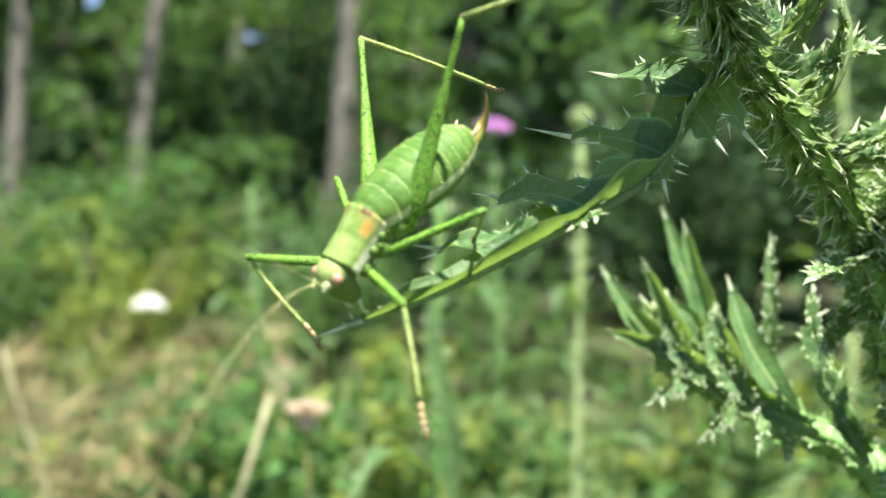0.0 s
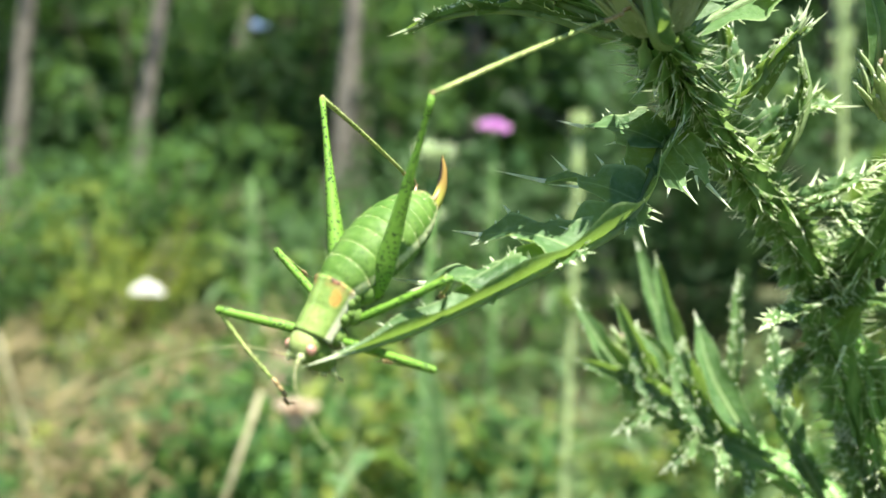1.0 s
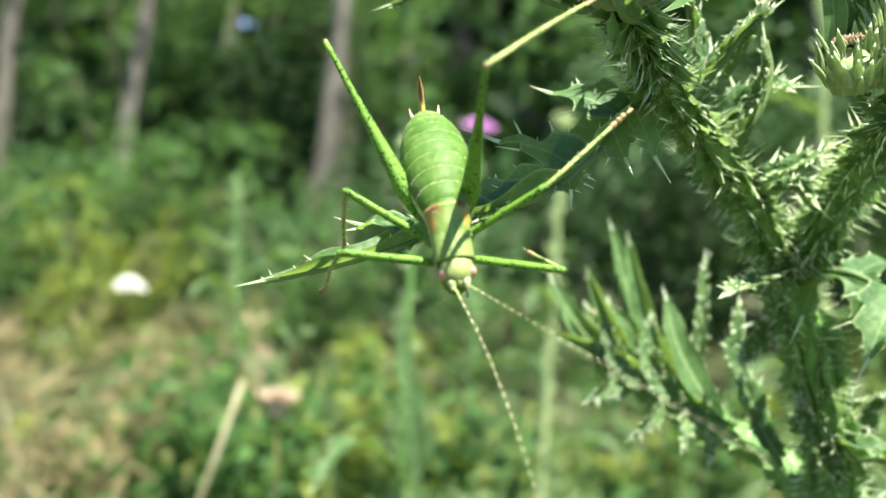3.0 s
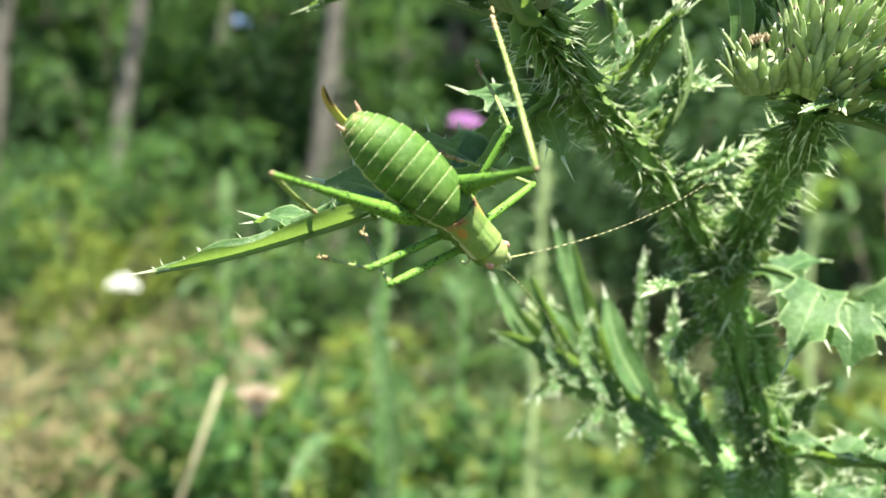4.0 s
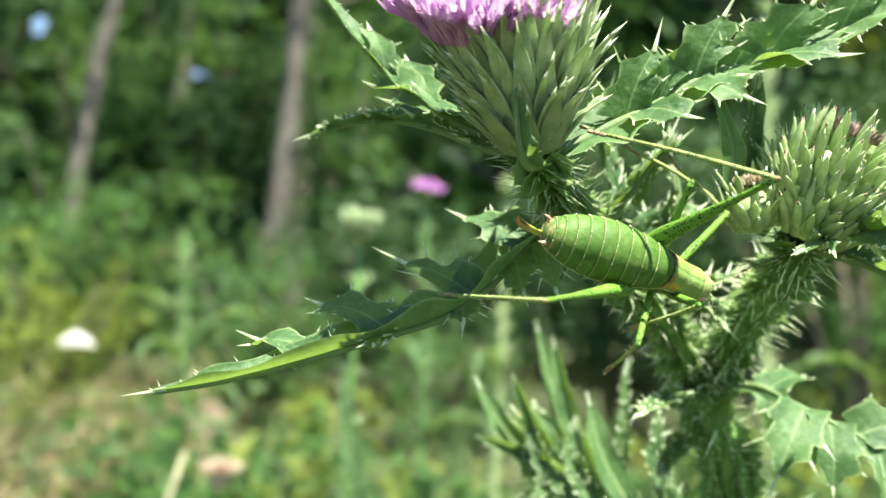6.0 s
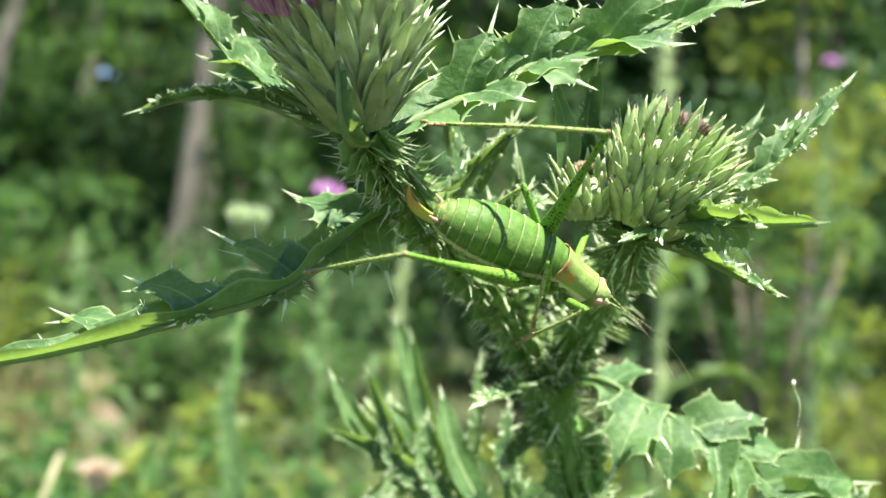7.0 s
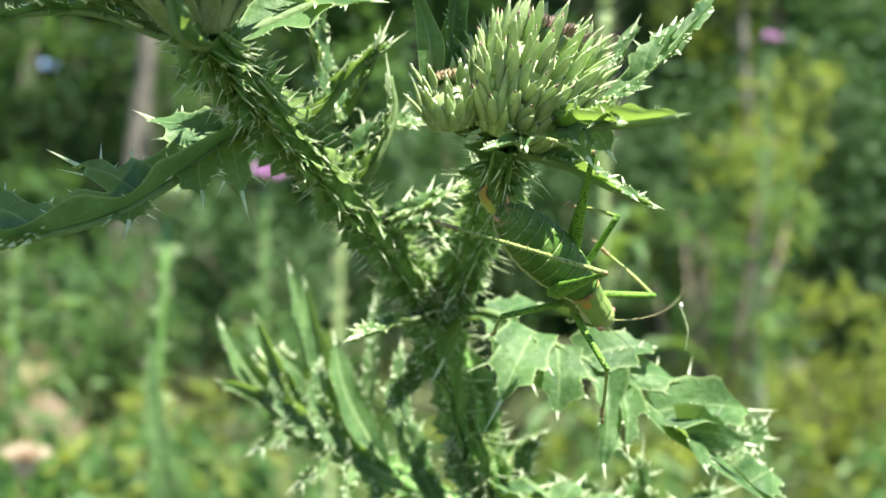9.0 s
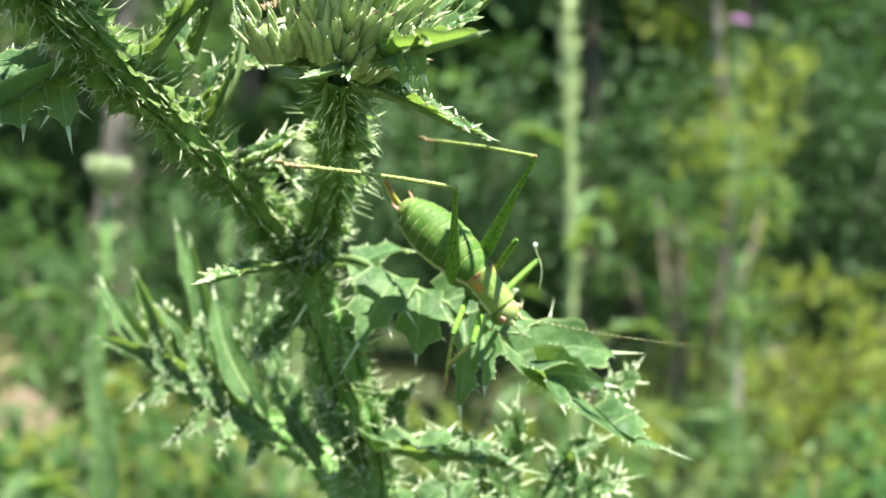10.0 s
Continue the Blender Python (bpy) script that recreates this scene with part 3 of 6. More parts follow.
thistle_leaf(thistle, [(0.0450, 0.1430, 1.0440), (0.0519, 0.1450, 1.0482), (0.0604, 0.1460, 1.0530), (0.0689, 0.1470, 1.0585), (0.0804, 0.1480, 1.0620), (0.0935, 0.1480, 1.0694), (0.1040, 0.1480, 1.0775)],
             0.0092, 6, (-0.3, -0.75, 0.65), 0.0060, 0.25, 0.22, deep=0.45, rib=1.2, label="broad toothed leaf above the bud", set_lobes=(
                 (0.16, 0.34, (0.0596, 0.1450, 1.0613), 0.0055), (0.30, 0.40, (0.0655, 0.1460, 1.0625), 0.0030), (0.36, 0.54, (0.0701, 0.1460, 1.0675), 0.0050), (0.50, 0.60, (0.0765, 0.1470, 1.0665), 0.0030),
                 (0.54, 0.72, (0.0835, 0.1460, 1.0700), 0.0050), (0.72, 0.84, (0.0945, 0.1470, 1.0765), 0.0040), (0.22, 0.38, (0.0640, 0.1400, 1.0505), 0.0035), (0.38, 0.52, (0.0728, 0.1410, 1.0540), 0.0040),
                 (0.56, 0.70, (0.0871, 0.1430, 1.0615), 0.0040), (0.74, 0.86, (0.0980, 0.1440, 1.0690), 0.0040)))
thistle_leaf(thistle, [(0.0425, 0.1370, 1.0420), (0.0400, 0.1310, 1.0415), (0.0385, 0.1290, 1.0450), (0.0375, 0.1285, 1.0520)], 0.0036, 3, (0, -1, 0.2), 0.002, 0.7, 0.1, label="small yellow-green bract leaf under the flower", fine=0.1, deep=0.1, set_lobes=())
# about the bud
thistle_leaf(thistle, [(0.0880, 0.1475, 1.0350), (0.0929, 0.1380, 1.0355), (0.0955, 0.1260, 1.0349), (0.0992, 0.1180, 1.0351)], 0.0050, 3, (-0.1, -0.35, 1.0), 0.0034, 0.75, 0.2, deep=0.25, near=(0.8, 0.8, 1.2),
             label="broad sunlit yellow-green leaf under the bud", set_lobes=(
                 (0.20, 0.42, (0.0916, 0.1360, 1.0385), 0.0020), (0.46, 0.62, (0.0942, 0.1290, 1.0378), 0.0020), (0.40, 0.52, (0.0939, 0.1230, 1.0343), 0.0030), (0.32, 0.50, (0.0948, 0.1290, 1.0310), 0.0030),
                 (0.22, 0.40, (0.0933, 0.1335, 1.0305), 0.0026), (0.00, 0.18, (0.0901, 0.1420, 1.0398), 0.0022), (0.10, 0.28, (0.0920, 0.1355, 1.0330), 0.0022)))
thistle_leaf(thistle, [(0.0880, 0.1480, 1.0352), (0.0867, 0.1440, 1.0346), (0.0855, 0.1420, 1.0339), (0.0800, 0.1385, 1.0316)], 0.0026, 3, (0.1, -0.6, 1.0), 0.0024, 0.3, 0.2, deep=0.5, label="short pale star-shaped leaf under the bud", set_lobes=(
                 (0.45, 0.72, (0.0838, 0.1420, 1.0355), 0.0016), (0.42, 0.70, (0.0859, 0.1385, 1.0318), 0.0020)))
thistle_leaf(thistle, [(0.0890, 0.1520, 1.0350), (0.0974, 0.1515, 1.0400), (0.1006, 0.1500, 1.0417), (0.1063, 0.1490, 1.0466), (0.1105, 0.1490, 1.0515), (0.1182, 0.1500, 1.0610)], 0.0040, 4, (-0.5, -0.6, 0.6), 0.0030, 0.4, 0.15, deep=0.35,
             label="upright leaf beside the bud with a broad pale tip", set_lobes=(
                 (0.66, 0.84, (0.1102, 0.1470, 1.0489), 0.0014), (0.58, 0.76, (0.1105, 0.1510, 1.0544), 0.0022), (0.52, 0.66, (0.1079, 0.1500, 1.0523), 0.0026), (0.40, 0.56, (0.1048, 0.1460, 1.0432), 0.0022), (0.34, 0.46, (0.1026, 0.1460, 1.0421), 0.0020), (0.76, 0.94, (0.1155, 0.1480, 1.0560), 0.0010)))
thistle_leaf(thistle, [(0.0885, 0.155, 1.0340), (0.0970, 0.155, 1.0400), (0.1030, 0.156, 1.0480), (0.1065, 0.157, 1.0550)], 0.0036, 3, (0.1, -0.5, 1.0), 0.0034, 0.45, 0.3, label="upright leaf beside the bud", deep=0.4)
thistle_leaf(thistle, [(0.0875, 0.150, 1.0330), (0.0945, 0.147, 1.0310), (0.1010, 0.145, 1.0280), (0.1070, 0.146, 1.0262)], 0.0034, 3, (0.1, -0.5, 1.0), 0.0034, 0.45, 0.3, label="drooping spiny leaf under the bud")
thistle_leaf(thistle, [(0.0800, 0.1510, 1.0350), (0.0742, 0.1500, 1.0396), (0.0728, 0.1480, 1.0475), (0.0700, 0.1490, 1.0560)], 0.0030, 2, (0.1, -1.0, 0.2), 0.0020, 0.2, 0.1, label="upright strap leaf beside the bud", deep=0.05, fine=0.1, set_lobes=())
thistle_leaf(thistle, [(0.0815, 0.1550, 1.0360), (0.0775, 0.1550, 1.0440), (0.0767, 0.1520, 1.0515), (0.0772, 0.1500, 1.0590)], 0.0042, 2, (0.1, -0.9, 0.5), 0.0030, 0.35, 0.2, label="upright leaf behind the bud", deep=0.2, fine=0.2)
# at the fork and down the stem
thistle_leaf(thistle, [(0.0865, 0.1965, 1.0060), (0.0922, 0.1900, 1.0079), (0.0995, 0.1840, 1.0047), (0.1089, 0.1780, 1.0004), (0.1158, 0.1750, 0.9958), (0.1261, 0.1740, 0.9882), (0.1385, 0.1740, 0.9801), (0.1490, 0.1750, 0.9762)],
             0.0064, 6, (-0.1, -0.35, 1.0), 0.0060, (-1.10, 0.20), 0.20, deep=0.62, near=(0.9, 1.0, 1.0), rib=0.8, label="long spreading leaf with dark drooping lobes and a pale rib", set_lobes=(
                 (0.02, 0.17, (0.0841, 0.1860, 0.9983), 0.0072), (0.10, 0.26, (0.0967, 0.1830, 0.9977), 0.0022), (0.21, 0.37, (0.0927, 0.1760, 0.9926), 0.0074), (0.29, 0.42, (0.1030, 0.1760, 0.9909), 0.0022),
                 (0.42, 0.54, (0.1098, 0.1700, 0.9831), 0.0030), (0.48, 0.58, (0.1139, 0.1700, 0.9865), 0.0018), (0.36, 0.50, (0.1208, 0.1780, 1.0035), 0.0014), (0.44, 0.58, (0.1288, 0.1800, 0.9963), 0.0055),
                 (0.56, 0.71, (0.1393, 0.1780, 0.9930), 0.0070), (0.64, 0.76, (0.1363, 0.1720, 0.9878), 0.0034), (0.64, 0.74, (0.1275, 0.1690, 0.9839), 0.0020), (0.80, 0.92, (0.1438, 0.1780, 0.9824), 0.0022),
                 (0.12, 0.26, (0.1040, 0.1960, 1.0094), 0.0022)))
thistle_leaf(thistle, [(0.1407, 0.19, 0.9817), (0.1445, 0.19, 0.985), (0.1477, 0.19, 0.9894)], 0.0050, 2, (-0.1, -0.9, 0.4), 0.0040, 0.3, 0.3, label="pale upright leaf behind the stem")
thistle_leaf(thistle, [(0.1244, 0.2, 0.9601), (0.1263, 0.2, 0.9678), (0.1271, 0.2, 0.9745), (0.1274, 0.2, 0.98)], 0.0062, 3, (0, -0.8, 0.5), 0.0055, 0.45, 0.4, label="pale lower leaf on the stem")
thistle_leaf(thistle, [(0.1221, 0.2, 0.96), (0.1206, 0.2, 0.9677), (0.1181, 0.2, 0.9721), (0.1124, 0.2, 0.9753)], 0.0062, 3, (0, -0.8, 0.5), 0.0055, 0.45, 0.4, label="pale lower leaf on the stem")
thistle_leaf(thistle, [(0.1335, 0.2, 0.9601), (0.1378, 0.2, 0.9669), (0.1387, 0.2, 0.9713), (0.1444, 0.2, 0.9737)], 0.0062, 3, (0, -0.8, 0.5), 0.0055, 0.45, 0.4, label="pale lower leaf on the stem")
thistle_leaf(thistle, [(0.1197, 0.21, 0.9577), (0.116, 0.21, 0.9611), (0.1136, 0.21, 0.9634)], 0.0062, 3, (0, -0.8, 0.5), 0.0055, 0.45, 0.4, label="pale lower leaf on the stem")
thistle_leaf(thistle, [(0.1372, 0.19, 0.9625), (0.1415, 0.19, 0.9668), (0.1459, 0.19, 0.9679)], 0.0062, 3, (0, -0.8, 0.5), 0.0055, 0.45, 0.4, label="pale lower leaf on the stem")
thistle_leaf(thistle, [(0.0825, 0.1940, 1.0058), (0.0755, 0.1840, 1.0051), (0.0703, 0.1780, 1.0037), (0.0669, 0.1740, 1.0026)], 0.0034, 3, (0, -0.25, 1), 0.0040, 0.35, 0.2, label="short lit leaf at the fork", deep=0.3)
thistle_leaf(thistle, [(0.0960, 0.200, 0.9740), (0.1060, 0.192, 0.9720), (0.1160, 0.188, 0.9720), (0.1260, 0.188, 0.9700)], 0.0080, 4, (0, -0.4, 1), 0.006, 0.35, 0.5, label="pale lower leaf on the stem")
thistle_leaf(thistle, [(0.1000, 0.205, 0.9580), (0.1090, 0.198, 0.9600), (0.1200, 0.195, 0.9610), (0.1330, 0.197, 0.9560)], 0.0095, 5, (0, -0.4, 1), 0.006, 0.35, 0.5, label="pale lower leaf on the stem")
# leaves on the flower branch
thistle_leaf(thistle, [(0.0632, 0.178, 1.0385), (0.0594, 0.176, 1.0456), (0.0573, 0.174, 1.0527), (0.0580, 0.172, 1.0585)], 0.0062, 3, (0.1, -0.5, 0.85), 0.005, 0.25, 0.3, label="broad sunlit leaf behind the branch")
thistle_leaf(thistle, [(0.0632, 0.172, 1.0397), (0.0650, 0.168, 1.0440), (0.0665, 0.166, 1.0475), (0.0679, 0.166, 1.0514)], 0.0046, 3, (-0.5, -0.4, 0.6), 0.005, 0.3, 0.3, label="bright leaf standing on the branch")
thistle_leaf(thistle, [(0.0640, 0.178, 1.0310), (0.0690, 0.176, 1.0363), (0.0725, 0.174, 1.0385), (0.0760, 0.173, 1.0387)], 0.0050, 3, (-0.2, -0.4, 0.9), 0.005, 0.3, 0.4, label="pale toothed leaf on the branch")
thistle_leaf(thistle, [(0.0720, 0.1830, 1.0190), (0.0760, 0.1790, 1.0220), (0.0790, 0.1765, 1.0215), (0.0815, 0.1750, 1.0190)], 0.0042, 3, (0.1, -0.5, 0.9), 0.005, 0.3, 0.4, label="pale toothed leaf on the branch")
thistle_leaf(thistle, [(0.0650, 0.1740, 1.0260), (0.0690, 0.1720, 1.0330), (0.0710, 0.1720, 1.0400), (0.0700, 0.1725, 1.0460)], 0.0060, 3, (-0.8, 0.1, 0.6), 0.005, 0.3, 0.4, label="bright leaf standing on the branch")
thistle_leaf(thistle, [(0.0560, 0.1640, 1.0340), (0.0600, 0.1630, 1.0400), (0.0640, 0.1640, 1.0455), (0.0690, 0.1660, 1.0500)], 0.0060, 3, (-0.8, 0.0, 0.6), 0.005, 0.3, 0.4, label="bright leaf standing on the branch")
thistle_leaf(thistle, [(0.0700, 0.1800, 1.0220), (0.0770, 0.1760, 1.0250), (0.0830, 0.1740, 1.0290)], 0.0040, 3, (-0.2, -0.6, 0.8), 0.005, 0.4, 0.4, label="small spiny leaf in the fork")
thistle_leaf(thistle, [(0.0500, 0.1610, 1.0360), (0.0470, 0.158, 1.0400), (0.0440, 0.156, 1.0440), (0.0410, 0.155, 1.0480)], 0.0036, 3, (-0.3, -0.8, 0.4), 0.005, 0.4, 0.3, label="small dark leaf on the branch")
# about the leafy bud: broad upright pointed leaves round it, short dark teeth under the branch
for pts, half, lobes, deep, side in (
    (((0.0580, 0.2360, 0.9802), (0.0488, 0.2360, 0.9913), (0.0431, 0.2380, 1.0003)), 0.0040, 2, 0.25, 0.5),
    (((0.0589, 0.2320, 0.9839), (0.0553, 0.2310, 0.9934), (0.0506, 0.2310, 1.0024)), 0.0030, 2, 0.30, -0.4),
    (((0.0703, 0.2440, 0.9745), (0.0639, 0.2460, 0.9937), (0.0576, 0.2500, 1.0136)), 0.0048, 2, 0.20, 0.3),
    (((0.0743, 0.2400, 0.9760), (0.0664, 0.2410, 0.9918), (0.0611, 0.2430, 1.0102)), 0.0046, 2, 0.20, -0.3),
    (((0.0744, 0.2260, 0.9795), (0.0757, 0.2260, 0.9938), (0.0757, 0.2280, 1.0079)), 0.0030, 4, 0.80, -0.4),
    (((0.0822, 0.2150, 0.9703), (0.0704, 0.2240, 0.9767), (0.0590, 0.2310, 0.9826), (0.0529, 0.2340, 0.9857)), 0.0058, 3, 0.25, 0.1),
    (((0.0791, 0.2200, 0.9726), (0.0708, 0.2240, 0.9867), (0.0674, 0.2280, 0.9991)), 0.0050, 2, 0.30, 0.4),
    (((0.0761, 0.2280, 0.9745), (0.0612, 0.2360, 0.9859), (0.0569, 0.2380, 0.9952)), 0.0056, 2, 0.25, -0.2),
    (((0.0761, 0.2260, 0.9735), (0.0680, 0.2300, 0.9800), (0.0620, 0.2330, 0.9885)), 0.0066, 3, 0.80, 0.3),
    (((0.0720, 0.2220, 0.9750), (0.0660, 0.2260, 0.9840), (0.0650, 0.2290, 0.9935)), 0.0060, 3, 0.80, -0.3),
    (((0.0790, 0.2240, 0.9720), (0.0745, 0.2260, 0.9810), (0.0722, 0.2290, 0.9905)), 0.0060, 3, 0.80, 0.2),
    (((0.0650, 0.2260, 0.9785), (0.0590, 0.2290, 0.9840), (0.0550, 0.2320, 0.9920)), 0.0052, 3, 0.80, -0.2),
    (((0.0560, 0.2350, 0.9835), (0.0505, 0.2330, 0.9862), (0.0440, 0.2330, 0.9880)), 0.0026, 2, 0.40, 0.2),
    (((0.0640, 0.2330, 0.9840), (0.0610, 0.2310, 0.9900), (0.0560, 0.2310, 0.9950)), 0.0032, 2, 0.30, 0.5),
):
    thistle_leaf(thistle, pts, half, lobes, (side, -1.0, -0.25), 0.0030, 0.50, 0.18, label="upright pointed leaf round the bud", deep=deep * 0.4, fine=0.25, set_lobes=None if lobes > 2 else ())
for pts in (((0.0675, 0.2220, 0.9752), (0.0642, 0.2180, 0.9724), (0.0605, 0.2160, 0.9693)), ((0.0721, 0.2200, 0.9729), (0.0709, 0.2160, 0.9708), (0.0705, 0.2140, 0.9679)),
            ((0.0591, 0.2300, 0.9806), (0.0565, 0.2270, 0.9774), (0.0521, 0.2260, 0.9745)), ((0.0784, 0.2200, 0.9701), (0.0768, 0.2170, 0.9681), (0.0763, 0.2140, 0.9653))):
    thistle_leaf(thistle, pts, 0.0034, 2, (0, -1.0, -0.3), 0.0035, 0.35, 0.3, label="small dark spiny leaf on the side branch", deep=0.4, fine=0.3)
for pts, half in ((((0.0900, 0.2100, 0.9660), (0.0827, 0.2100, 0.9791), (0.0795, 0.2120, 0.9887), (0.0801, 0.2140, 0.9986)), 0.0052), (((0.0990, 0.2020, 0.9660), (0.0906, 0.1980, 0.9768), (0.0878, 0.1980, 0.9825)), 0.0040),
                  (((0.0875, 0.2010, 1.0000), (0.0788, 0.1980, 0.9926), (0.0763, 0.1960, 0.9886)), 0.0040), (((0.1041, 0.2030, 0.9700), (0.1026, 0.2000, 0.9806), (0.1068, 0.1990, 0.9845)), 0.0048)):
    thistle_leaf(thistle, pts, half, 4, (0.5, -0.9, 0.1), 0.0036, 0.30, 0.35, label="pale sunlit lobed leaf low on the stem", deep=0.5, fine=0.4)

# a lacewing's egg on its thread
egg = thing("lacewing_egg", "tiny white insect egg on a fine thread above the leaf", "egg", (0.1214, 0.1660, 1.0050))
m = Mesh()
m.tube(curve([(0, 0, -0.0012), (0.0002, 0, 0.0025), (-0.0008, 0.001, 0.0058)], 8), [0.00006] * 8, 5)
part("thread", m, SPINE, egg, "fine pale thread")
m = Mesh()
m.ball((-0.0008, 0.001, 0.0062), (0.00032, 0.00032, 0.00052), 0, 7, 9)
part("egg_shell", m, simple_plant("egg_white", (0.78, 0.80, 0.72), (0.88, 0.88, 0.84), 900, 0.3, 0.0, 0.0), egg, "white oval egg")


# ---- the bush-cricket ----
def skin(name, kind):
    """Green cricket skin with dark freckles; the body's own marks follow its length (x) and height (z)."""
    n = Nodes(name)
    x, y, z = n.xyz()
    c = n.mix(n.between(n.noise(350), 0.35, 0.65), (0.050, 0.118, 0.016), (0.088, 0.166, 0.032))
    if kind == "abdomen":
        c = n.mix(n.between(n.noise(900, 5), 0.45, 0.72, 0, 0.28), c, (0.17, 0.26, 0.085))
        side = n.math("MULTIPLY", n.between(z, -0.0010, -0.0005), n.between(z, 0.0005, 0.0001))
        c = n.mix(n.math("MULTIPLY", side, 0.75), c, (0.50, 0.55, 0.33))
        c = n.mix(n.between(z, -0.0018, -0.0032, 0, 0.5), c, (0.27, 0.37, 0.18))
        tail = n.math("MULTIPLY", n.between(x, -0.0152, -0.0175), n.between(n.noise(700), 0.42, 0.6))
        c = n.mix(n.math("MULTIPLY", tail, 0.35), c, (0.60, 0.28, 0.20))
        rim = n.attr("edge")
        c = n.mix(n.between(rim, 0.02, 0.22, 0.2, 0.0), c, (0.07, 0.15, 0.02))
        c = n.mix(n.between(rim, 0.90, 1.0, 0.0, 0.40), c, (0.36, 0.42, 0.20))
        freck = n.between(n.spots(2600), 0.18, 0.29, 0.8, 0.0)
        freck = n.math("MULTIPLY", freck, n.between(n.noise(400), 0.38, 0.55))
    elif kind == "pronotum":
        mid = n.math("ABSOLUTE", y)
        c = n.mix(n.between(n.noise(500), 0.35, 0.65, 0.45, 0.8), c, (0.25, 0.34, 0.10))
        edge = n.between(n.attr("edge"), 0.35, 0.85)
        c = n.mix(n.between(mid, 0.0, 0.0004, 0.5, 0.0), c, (0.25, 0.38, 0.13))
        c = n.mix(edge, c, (0.58, 0.60, 0.42))
        dx, dy = n.math("SUBTRACT", x, 0.0017), n.math("SUBTRACT", mid, 0.0021)
        rear = n.between(n.math("SQRT", n.math("ADD", n.math("MULTIPLY", n.math("MULTIPLY", dx, dx), 0.22), n.math("MULTIPLY", dy, dy))), 0.00060, 0.00028)
        rear = n.math("MULTIPLY", n.math("MULTIPLY", rear, n.between(z, 0.0004, 0.0010)), n.between(n.noise(900), 0.25, 0.45, 0.45, 1.0))
        c = n.mix(n.math("MULTIPLY", rear, 0.68), c, (0.50, 0.19, 0.045))
        sx, sy = n.math("SUBTRACT", x, 0.0000), n.math("SUBTRACT", mid, 0.0017)
        dot = n.between(n.math("SQRT", n.math("ADD", n.math("MULTIPLY", n.math("MULTIPLY", sx, sx), 1.6), n.math("MULTIPLY", sy, sy))), 0.00062, 0.00042)
        c = n.mix(n.math("MULTIPLY", dot, n.between(z, 0.0010, 0.0015)), c, (0.025, 0.018, 0.015))
        band = n.math("MULTIPLY", n.between(x, 0.0013, 0.0003), n.math("MULTIPLY", n.between(mid, 0.0004, 0.0009), n.between(n.noise(900), 0.38, 0.6)))
        c = n.mix(n.math("MULTIPLY", band, 0.75), c, (0.34, 0.17, 0.08))
        freck = n.between(n.spots(1700), 0.15, 0.24, 0.35, 0.0)
    elif kind == "head":
        c = n.mix(n.between(z, -0.0005, 0.0016, 0.15, 0.7), c, (0.34, 0.40, 0.15))
        freck = n.between(n.spots(1900), 0.14, 0.22, 0.2, 0.0)
    else:
        c = n.mix(0.6, c, (0.16, 0.33, 0.040))
        freck = n.between(n.spots(2150), 0.29, 0.38, 1.0, 0.0)
        if kind == "tibia":
            c = n.mix(n.between(n.noise(260), 0.4, 0.6, 0.55, 0.9), c, (0.34, 0.38, 0.15))
            freck = n.math("MULTIPLY", freck, 0.75)
    c = n.mix(freck, c, (0.012, 0.028, 0.010))
    n.bsdf.inputs["Subsurface Weight"].default_value = 0.12
    n.bsdf.inputs["Specular IOR Level"].default_value = 0.2
    n.bsdf.inputs["Subsurface Radius"].default_value = (0.0012, 0.0016, 0.0004)
    n.bsdf.inputs["Subsurface Scale"].default_value = 0.6
    return n.finish(c, n.between(n.noise(600), 0.3, 0.7, 0.48, 0.62), n.noise(1300, 4), 0.35, 0.0003)


def banded(name, period):
    n = Nodes(name)
    x = n.xyz()[0]
    wavy = n.math("SINE", n.math("MULTIPLY", x, 6.2832 / period))
    c = n.mix(n.between(wavy, -0.3, 0.1), (0.58, 0.56, 0.30), (0.09, 0.08, 0.04))
    c = n.mix(n.between(x, 0.0005, 0.004, 1.0, 0.0), c, (0.58, 0.64, 0.24))
    return n.finish(c, 0.45)


def blade_material():
    n = Nodes("ovipositor")
    x, y, z = n.xyz()
    c = n.mix(n.between(n.math("ADD", x, n.math("MULTIPLY", z, -0.6)), -0.0185, -0.0225), (0.40, 0.42, 0.08), (0.38, 0.24, 0.07))
    rim = n.attr("edge")
    c = n.mix(n.between(rim, 0.35, 0.75), c, (0.03, 0.02, 0.015))
    return n.finish(c, 0.3)


ABDOMEN, PRONOTUM, HEAD, FEMUR, TIBIA = (skin("cricket_" + k, k) for k in ("abdomen", "pronotum", "head", "femur", "tibia"))
PALE = simple_plant("cricket_pale", (0.36, 0.42, 0.20), (0.54, 0.57, 0.34), 600, 0.45, 0.0, 0.0)
BROWN = simple_plant("cricket_brown", (0.18, 0.12, 0.05), (0.36, 0.28, 0.14), 800, 0.4, 0.0, 0.0)
EYE = simple_plant("cricket_eye", (0.36, 0.15, 0.11), (0.58, 0.34, 0.27), 1500, 0.16, 0.0, 0.0)
PINK = simple_plant("cricket_cercus", (0.50, 0.28, 0.19), (0.70, 0.50, 0.38), 800, 0.4, 0.1, 0.0)
FEELER = banded("cricket_antenna", 0.0013)
BLADE = blade_material()
MM = 0.001

cricket = thing("bush_cricket", "green wingless bush-cricket with dark freckles and long legs", "cricket")


